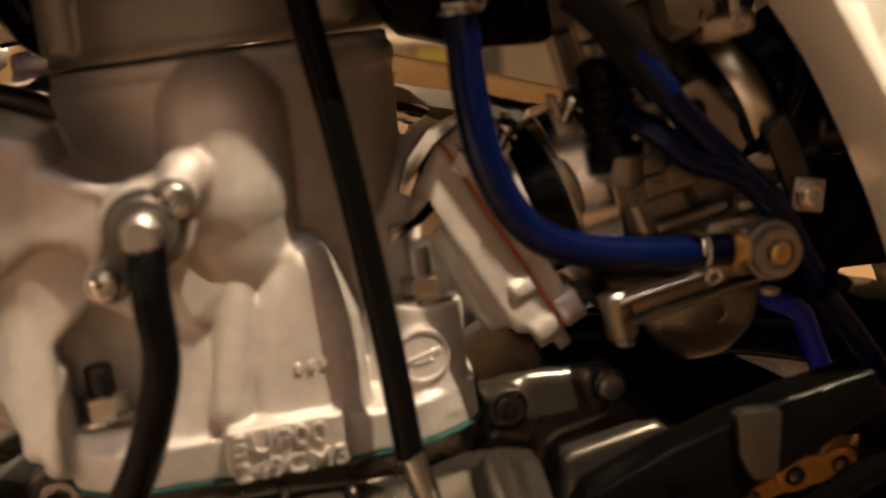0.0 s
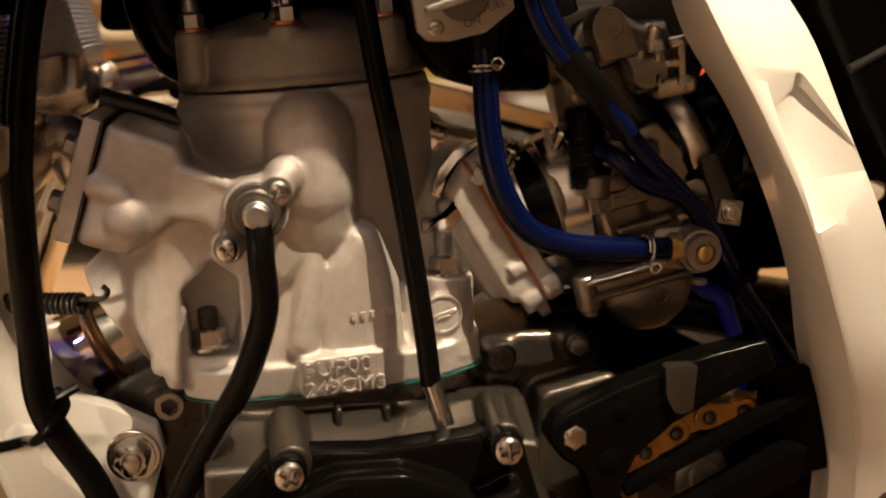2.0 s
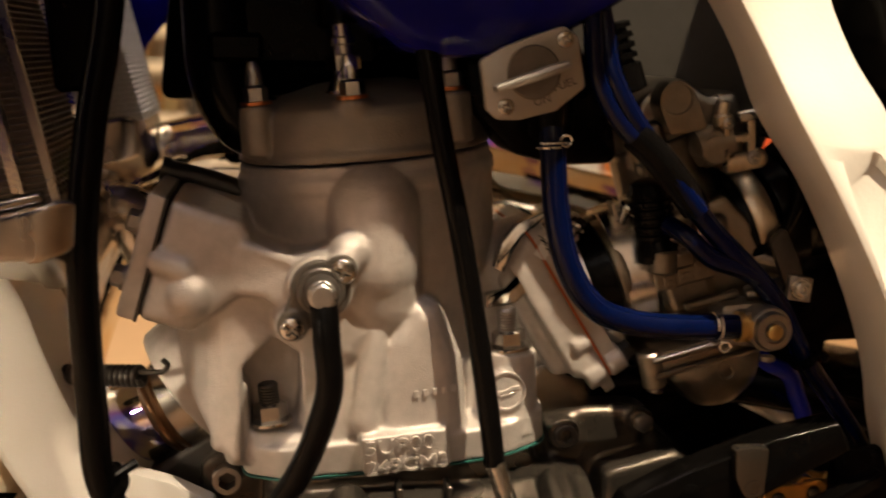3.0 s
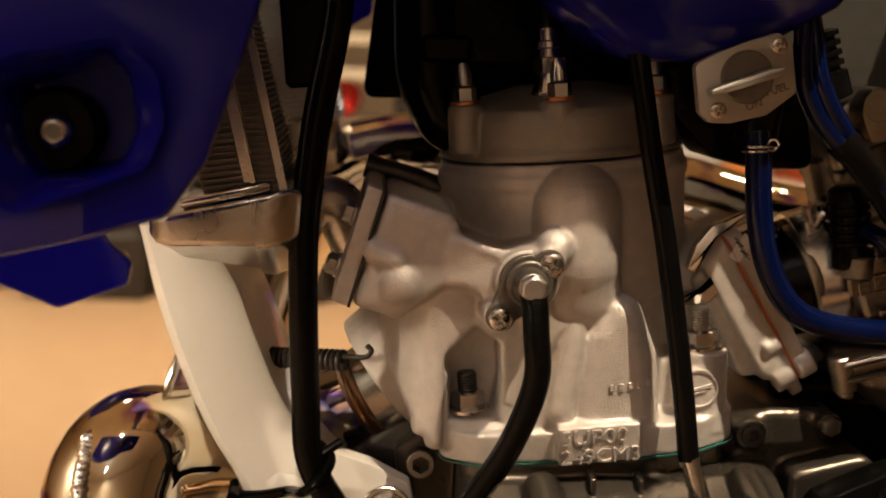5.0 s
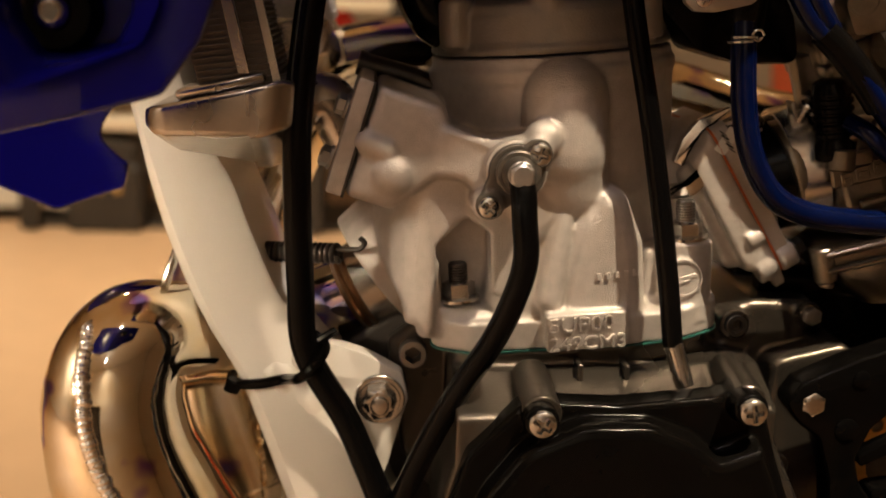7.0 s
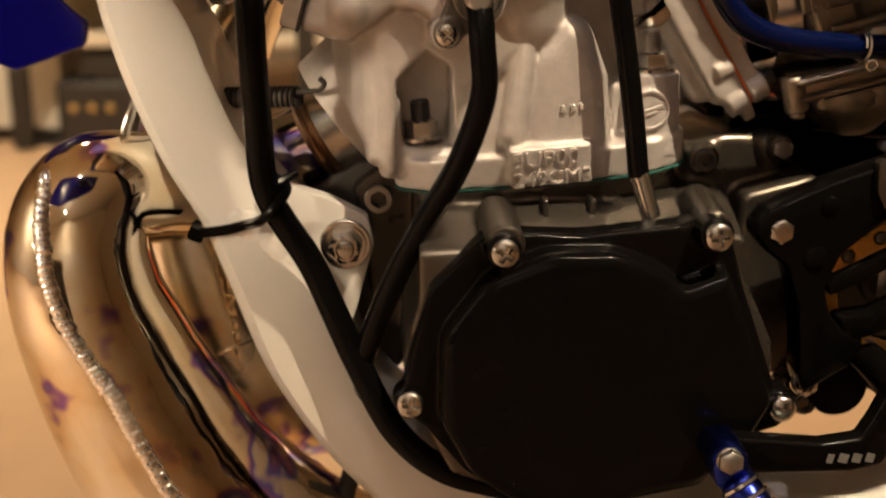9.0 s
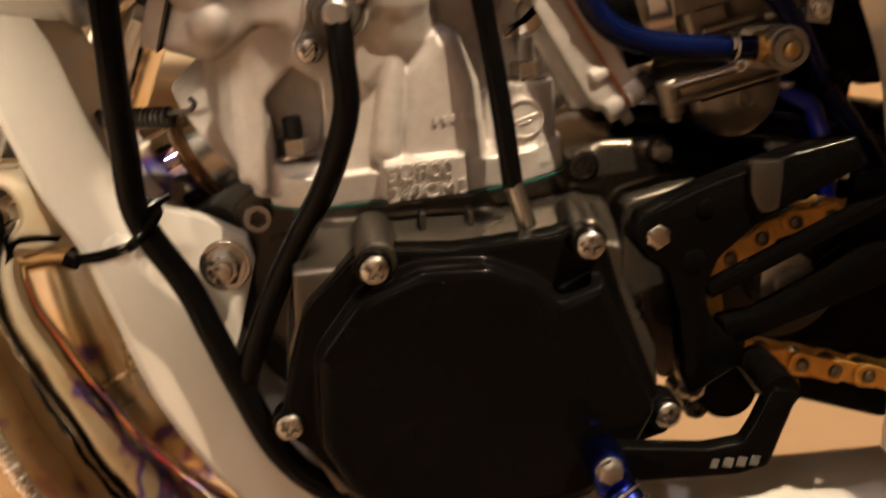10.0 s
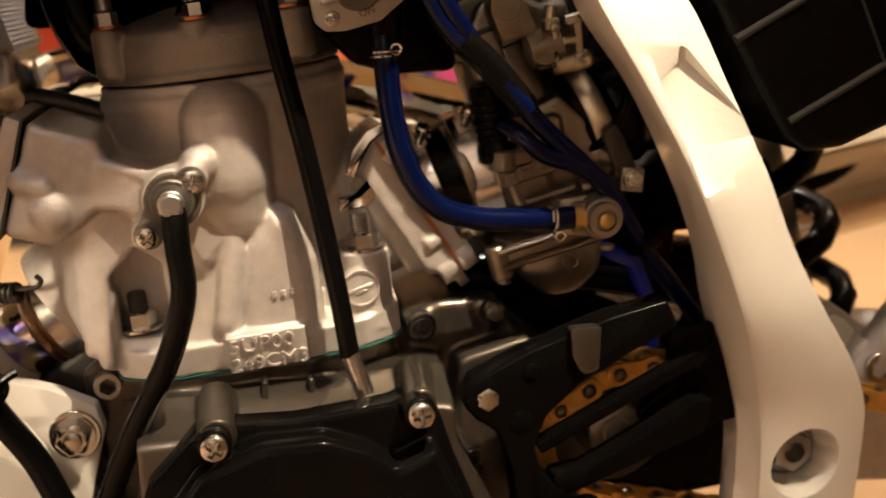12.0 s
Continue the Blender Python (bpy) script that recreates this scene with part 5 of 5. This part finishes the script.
for a, b in zip(dense, dense[1:]):
    walked += (b - a).length
    if walked > len(spots) * 15.875:
        spots.append((a, math.atan2(b.y - a.y, b.x - a.x)))
for i, (p, a) in enumerate(spots):
    ob = first if i == 0 else new("chain_link", first.data)
    ob.parent = chain
    ob.matrix_basis = Matrix.Translation(v3((p.x, 345 + (1.6 if i % 2 else 0), p.y))) @ Matrix.Rotation(-a, 4, "Y") @ Matrix.Diagonal((1, 1 if i % 2 == 0 else 0.8, 1, 1))

bm = bmesh.new()
turned(bm, (163, 340, 443), LEFT, [(0, 13.5), (5, 13.5), (6.5, 12.5), (7, 0.05)], 40)
slab(bm, [(120, 470), (160, 466), (186, 452), (250, 430), (250, 414), (190, 432), (160, 440), (140, 446), (118, 452)], 352, 380, 6, 3)
part("chain_slider", bm, BLACK_PLASTIC, bike, "black chain slider and shaft cover", 45)

# ---- gear lever
bm = bmesh.new()
slab(bm, [(96, 446), (104, 444), (137, 441), (152, 443), (156, 450, 6), (163, 466), (174, 463, 4), (168, 446, 5), (163, 431, 6), (150, 428), (110, 428), (98, 432)], 284, 292, 3, 2)
lever = part("gear_lever", bm, BLACK_PAINT, bike, "black gear lever with a blue folding tip", 50)
bm = bmesh.new()
turned(bm, (168, 290, 462), (0, 1, 0), [(-3, 7), (0, 8), (30, 8)], 28)
part("lever_boss", bm, BLACK_PAINT, lever)
bm = bmesh.new()
for k, w in enumerate((4.2, 4.6, 4.4, 4.2)):
    block(bm, (140.2 + 5.5 * k, 283.9, 434.6), (w - (1.4 if k == 0 else 0.6), 0.3, 4.0), (0, 14, 0), 0.1)
part("maker_mark", bm, PRINT, lever, "pale printed maker's mark")
bm = bmesh.new()
rod(bm, (95, 292, 440), (95, 269, 440), 8, 7.5, edge=2)
slab(bm, [(87, 441), (93, 446), (101, 443), (107, 430), (97, 424), (89, 432)], 267, 282, 4, 3)
rod(bm, (97, 270, 434), (116, 252, 408), 7.4, edge=1)
tip = part("folding_tip", bm, BLUE_ANODISED, lever, "blue anodised folding tip", 50)
hex_bolt("tip_bolt", tip, (93, 268, 443.5), LEFT, 4.4, 3.2, 5.2, DULL, "domed steel pivot bolt", 1.5)
for k in range(7):
    c = Vector((98.5, 268.5, 432)).lerp(Vector((115, 253, 409.5)), k / 6)
    bm = bmesh.new()
    turned(bm, c, (0.48, -0.48, -0.7), [(-1.0, 7.2), (-0.6, 8.4), (0.6, 8.4), (1.0, 7.2)], 28)
    part("grip_ring", bm, STEEL, tip, "bright knurl ring")

# ---- behind the spar: air box, shock, linkage, swingarm
bm = bmesh.new()
slab(bm, [(190, 800), (205, 745), (224, 690), (246, 650), (262, 624), (272, 617), (290, 619), (318, 630), (370, 664), (430, 720), (440, 800)], 326, 470, 10, 5)
air_box = part("air_box", bm, BLACK_PLASTIC, bike, "ribbed black plastic air box", 45)
for a, b in (((236, 668), (266, 684)), ((262, 632), (316, 660)), ((290, 690), (306, 655)), ((330, 710), (346, 676))):
    bm = bmesh.new()
    p, q = Vector((a[0], 326.5, a[1])), Vector((b[0], 326.5, b[1]))
    hose(bm, [p, p.lerp(q, 0.5), q], 2.0 if a[0] < 280 else 0.9, 10, 3)
    part("rib", bm, DULL_PLASTIC, air_box)
bm = bmesh.new()
slab(bm, [(96, 676), (150, 668), (205, 640), (230, 700), (200, 790), (100, 790)], 424, 432, 6, 2)
part("inner_panel", bm, GREY_PLASTIC, bike, "dark grey plastic panel behind the carburettor")
# added black filler, keeps the bright floor from showing under the carburettor
bm = bmesh.new()
slab(bm, [(112, 500), (118, 556), (150, 560), (190, 545), (225, 600), (262, 610), (300, 600), (300, 567), (247, 565, 2), (245, 554, 2), (300, 545), (300, 420), (200, 410), (150, 430)], 412, 470, 10, 4)
part("dark_backing", bm, BLACK_PLASTIC, bike, "black panel added behind the carburettor to darken the gap")
bm = bmesh.new()
hose(bm, [(120, 388, 556), (150, 386, 556), (190, 385, 552), (225, 384, 545), (260, 385, 535)], 7, 16)
part("clutch_cable", bm, RUBBER, bike, "black sheathed cable")
bm = bmesh.new()
hose(bm, [(202, 406, 547), (212, 404, 540), (222, 404, 533), (234, 406, 527), (246, 408, 523)], 4.5, 16)
hose(bm, [(204, 409, 539), (216, 408, 533), (228, 408, 526), (240, 409, 520)], 3.4, 16)
hose(bm, [(214, 408, 545), (226, 407, 543), (240, 407, 537), (252, 408, 530)], 4.0, 16)
part("bright_pipe", bm, SATIN, bike, "bright satin alloy tubes ahead of the rear wheel")
bm = bmesh.new()
hose(bm, [(180, 388, 625.5), (200, 389, 633), (225, 392, 643), (250, 395, 655), (280, 398, 668)], 27, 28, 6, wave=lambda i: 1.0 + 0.05 * math.sin(i * 2.1))
part("air_boot", bm, RUBBER, bike, "ribbed black rubber air boot")
bm = bmesh.new()
turned(bm, (189, 388, 629), (0.93, 0, 0.36), [(-5, 26), (-5, 28.4), (-4.4, 28.8), (4.4, 28.8), (5, 28.4), (5, 26)], 64)
part("boot_clamp", bm, LEVER, bike, "steel air boot clamp")
bm = bmesh.new()
hose(bm, [(182, 360, 672), (192, 357, 668), (198.5, 357, 655), (199, 357, 641), (192, 359, 626), (182, 364, 618)], 2.6, 12)
part("black_cable", bm, RUBBER, bike, "looped black cable")
bm = bmesh.new()
coil(bm, (341, 455, 462), (281, 455, 665), 37, 7.2, 4.8, 14, -1, 0.58)
spring = part("shock_spring", bm, BLACK_PAINT, bike, "black coil spring of the shock absorber", 180)
bm = bmesh.new()
rod(bm, (346, 455, 455), (285, 455, 670), 18, 18, 32)
part("shock_body", bm, DULL, bike, "steel shock absorber body")
bm = bmesh.new()
hose(bm, [(330, 384, 486), (344, 380, 500), (362, 376, 528), (380, 372, 560)], 12, 20)
turned(bm, (342, 384, 496), LEFT, [(0, 15), (8, 15), (9, 14), (9, 0.05)], 36)
link_arm = part("shock_linkage", bm, CAST, bike, "machined alloy shock linkage", 60)
socket_bolt("linkage_bolt", link_arm, (342, 375, 496), LEFT, 9, 6, STEEL)
bm = bmesh.new()
slab(bm, [(304, 520), (330, 524), (352, 508), (420, 500), (420, 410), (300, 420)], 404, 440, 8, 4)
part("swingarm", bm, CAST, bike, "bare alloy swingarm", 50)
bm = bmesh.new()
slab(bm, [(312, 506), (332, 518), (340, 510), (330, 490), (316, 488)], 392, 400, 4, 1)
part("shock_mount", bm, WHITE_PAINT, bike, "white painted bracket")
bm = bmesh.new()
hose(bm, [(300, 500, 540), (380, 500, 560), (460, 500, 575)], 26, 28, 8)
part("silencer", bm, CHROME, exhaust, "bright silencer tube")

# ---- paddock stand under the engine
STAND = material("black_stand_paint", (0.015, 0.014, 0.013), 0.4, 0.0, 0.3, 10)
bm = bmesh.new()
block(bm, (40, 400, 238), (260, 180, 20), (0, 0, 0), 4)
stand = finish("bike_stand", bm, STAND)
tagged(stand, "black steel paddock stand under the motorcycle frame", "stand")
for x, dx in ((-50, -50), (130, 50)):
    for y, dy in ((330, -60), (470, 60)):
        bm = bmesh.new()
        rod(bm, (x, y, 230), (x + dx, y + dy, 0), 12, 12, 20)
        part("leg", bm, STAND, stand)
bm = bmesh.new()
rod(bm, (-52, 400, 380), (-76, 392, 300), 5, seg=14)
part("skid_strut", bm, STAND, stand)
bm = bmesh.new()
block(bm, (10, 400, 290), (80, 60, 100), (0, 0, 0), 6)
part("rubber_block", bm, STAND, stand)

# ---- showroom things behind
SHELF = material("cream_shelf_paint", (0.72, 0.64, 0.50), 0.5, 0.0, 0.06, 3)
POST = material("dark_post_paint", (0.03, 0.026, 0.022), 0.5, 0.0, 0.2, 5)
bm = bmesh.new()
block(bm, (-150, 3250, 8), (1700, 360, 16), (0, 0, 0), 2)
shelf = finish("display_shelf", bm, POST)
tagged(shelf, "open display shelf with cream boards and dark posts", "shelf")
for z in (300, 498, 640, 735, 930, 1150):
    bm = bmesh.new()
    block(bm, (-150, 3200, z), (1700, 380, 30), (0, 0, 0), 3)
    part("board", bm, SHELF, shelf)
for x in (-990, -215, 20, 690):
    for y in (3060, 3380):
        bm = bmesh.new()
        block(bm, (x, y - (45 if y < 3100 else 0), 600), (50, 40, 1184), (0, 0, 0), 3)
        part("post", bm, POST, shelf)


def carton(name, c, size, colour, label, category="box"):
    """A closed box with a lid lip."""
    mat = material(name + "_surface", colour, 0.55, 0.0, 0.1, 4)
    bm = bmesh.new()
    block(bm, c, size, (0, 0, 0), 4)
    ob = tagged(finish(name, bm, mat), label, category)
    bm = bmesh.new()
    block(bm, (c[0], c[1], c[2] + size[2] * 0.36), (size[0] + 4, size[1] + 4, size[2] * 0.24), (0, 0, 0), 3)
    part("lid", bm, mat, ob)
    return ob


def helmet(c, r, colour, label):
    mat = material("helmet_shell", colour, 0.25, 0.0, 0.05, 4, coat=0.5)
    bm = bmesh.new()
    ball(bm, c, r, (1.0, 1.15, 1.0), 28)
    block(bm, (c[0], c[1] - r * 0.9, c[2] - r * 0.55), (r * 1.2, r * 0.9, r * 0.5), (0, 0, 0), 8)
    ob = cast_skin(tagged(finish("helmet", bm, mat), label, "helmet"), 8, 4)
    return ob


helmet((-160, 3110, 575 - 0.0), 60, (0.60, 0.02, 0.015), "round red helmet on a display shelf")
carton("box", (-360, 3150, 548), (70, 120, 70), (0.75, 0.30, 0.04), "small orange box on a cream shelf board")
carton("box", (-470, 3150, 558), (110, 140, 90), (0.55, 0.06, 0.03), "red box on a cream shelf board")
carton("box", (-290, 3150, 553), (50, 120, 80), (0.55, 0.45, 0.25), "tan box on a cream shelf board")
carton("box", (-420, 3150, 688), (160, 140, 60), (0.45, 0.30, 0.16), "brown box on a cream shelf board")
carton("box", (130, 3150, 690), (140, 140, 70), (0.30, 0.20, 0.12), "brown box on a cream shelf board")
helmet((370, 3110, 575), 62, (0.62, 0.05, 0.02), "red helmet on a display shelf")
carton("box", (560, 3150, 560), (120, 140, 95), (0.55, 0.50, 0.10), "yellow box on a cream shelf board")
bm = bmesh.new()
block(bm, (800, 2960, 360), (1080, 420, 30), (0, 0, 0), 4)
table = tagged(finish("display_table", bm, SHELF), "low cream display table with dark legs on the floor", "table")
for x in (300, 1300):
    for y in (2790, 3130):
        bm = bmesh.new()
        block(bm, (x, y, 172.5), (40, 40, 345), (0, 0, 0), 3)
        part("leg", bm, POST, table)
carton("box", (350, 2900, 460), (75, 120, 170), (0.66, 0.10, 0.03), "red-orange box standing on a display table")
carton("box", (625, 2900, 425), (110, 120, 100), (0.50, 0.06, 0.24), "magenta box lying on a display table")
carton("box", (530, 2960, 420), (70, 110, 90), (0.05, 0.05, 0.45), "dark blue box on a display table")
carton("box", (800, 2940, 425), (130, 120, 100), (0.50, 0.50, 0.50), "pale grey box on a display table")
carton("box", (920, 2880, 405), (90, 120, 60), (0.70, 0.22, 0.04), "flat orange box on a display table")
carton("crate", (1320, 3100, 320), (330, 360, 640), (0.62, 0.10, 0.03), "red-orange crate standing on the floor", "crate")
carton("plinth", (2050, 3500, 90), (1100, 700, 180), (0.75, 0.70, 0.60), "low cream display plinth on the floor", "plinth")
CLOTH = material("cream_cloth", (0.72, 0.68, 0.58), 0.85, 0.0, 0.06, 4)
bm = bmesh.new()
loft(bm, [[(-1360 + (470 + w * math.sin(11 * a) * (1 if abs(math.cos(a)) < 0.75 else 0.4)) * max(-1, min(1, 1.45 * math.cos(a))), 3340 + (225 + w * math.sin(13 * a)) * max(-1, min(1, 1.45 * math.sin(a))), z) for a in [2 * math.pi * k / 160 for k in range(160)]] for z, w in ((45, 20), (300, 14), (560, 6), (690, 1), (700, -3))])
cloth = tagged(finish("covered_table", bm, CLOTH), "table under a long draped cream cloth on the floor", "table")
bm = bmesh.new()
block(bm, (-1360, 3340, 22), (820, 360, 44), (0, 0, 0), 3)
part("foot_frame", bm, POST, cloth)

bm = bmesh.new()
block(bm, (-790, 3090, 95), (210, 170, 190), (0, 0, 0), 12)
block(bm, (-765, 3100, 225), (150, 150, 90), (0, 12, 0), 20)
case_bag = tagged(finish("carry_case", bm, POST), "black carry case with brass studs standing on the floor", "case")
for x in (-850, -800, -750):
    bm = bmesh.new()
    ball(bm, (x, 3004, 120), 12, (1, 0.4, 1), 14)
    part("stud", bm, BRASS, case_bag)

# behind the camera: an added, unseen dark block for the chrome to reflect
bm = bmesh.new()
block(bm, (-1500, -2300, 470), (1500, 500, 940), (0, 0, 0), 6)
counter = tagged(finish("counter", bm, POST), "unseen dark block added behind the camera for reflections in the chrome", "counter")
bm = bmesh.new()
block(bm, (-1500, -2300, 955), (1560, 560, 28), (0, 0, 0), 5)
part("block_top", bm, SHELF, counter, "cream top of the added reflection block")
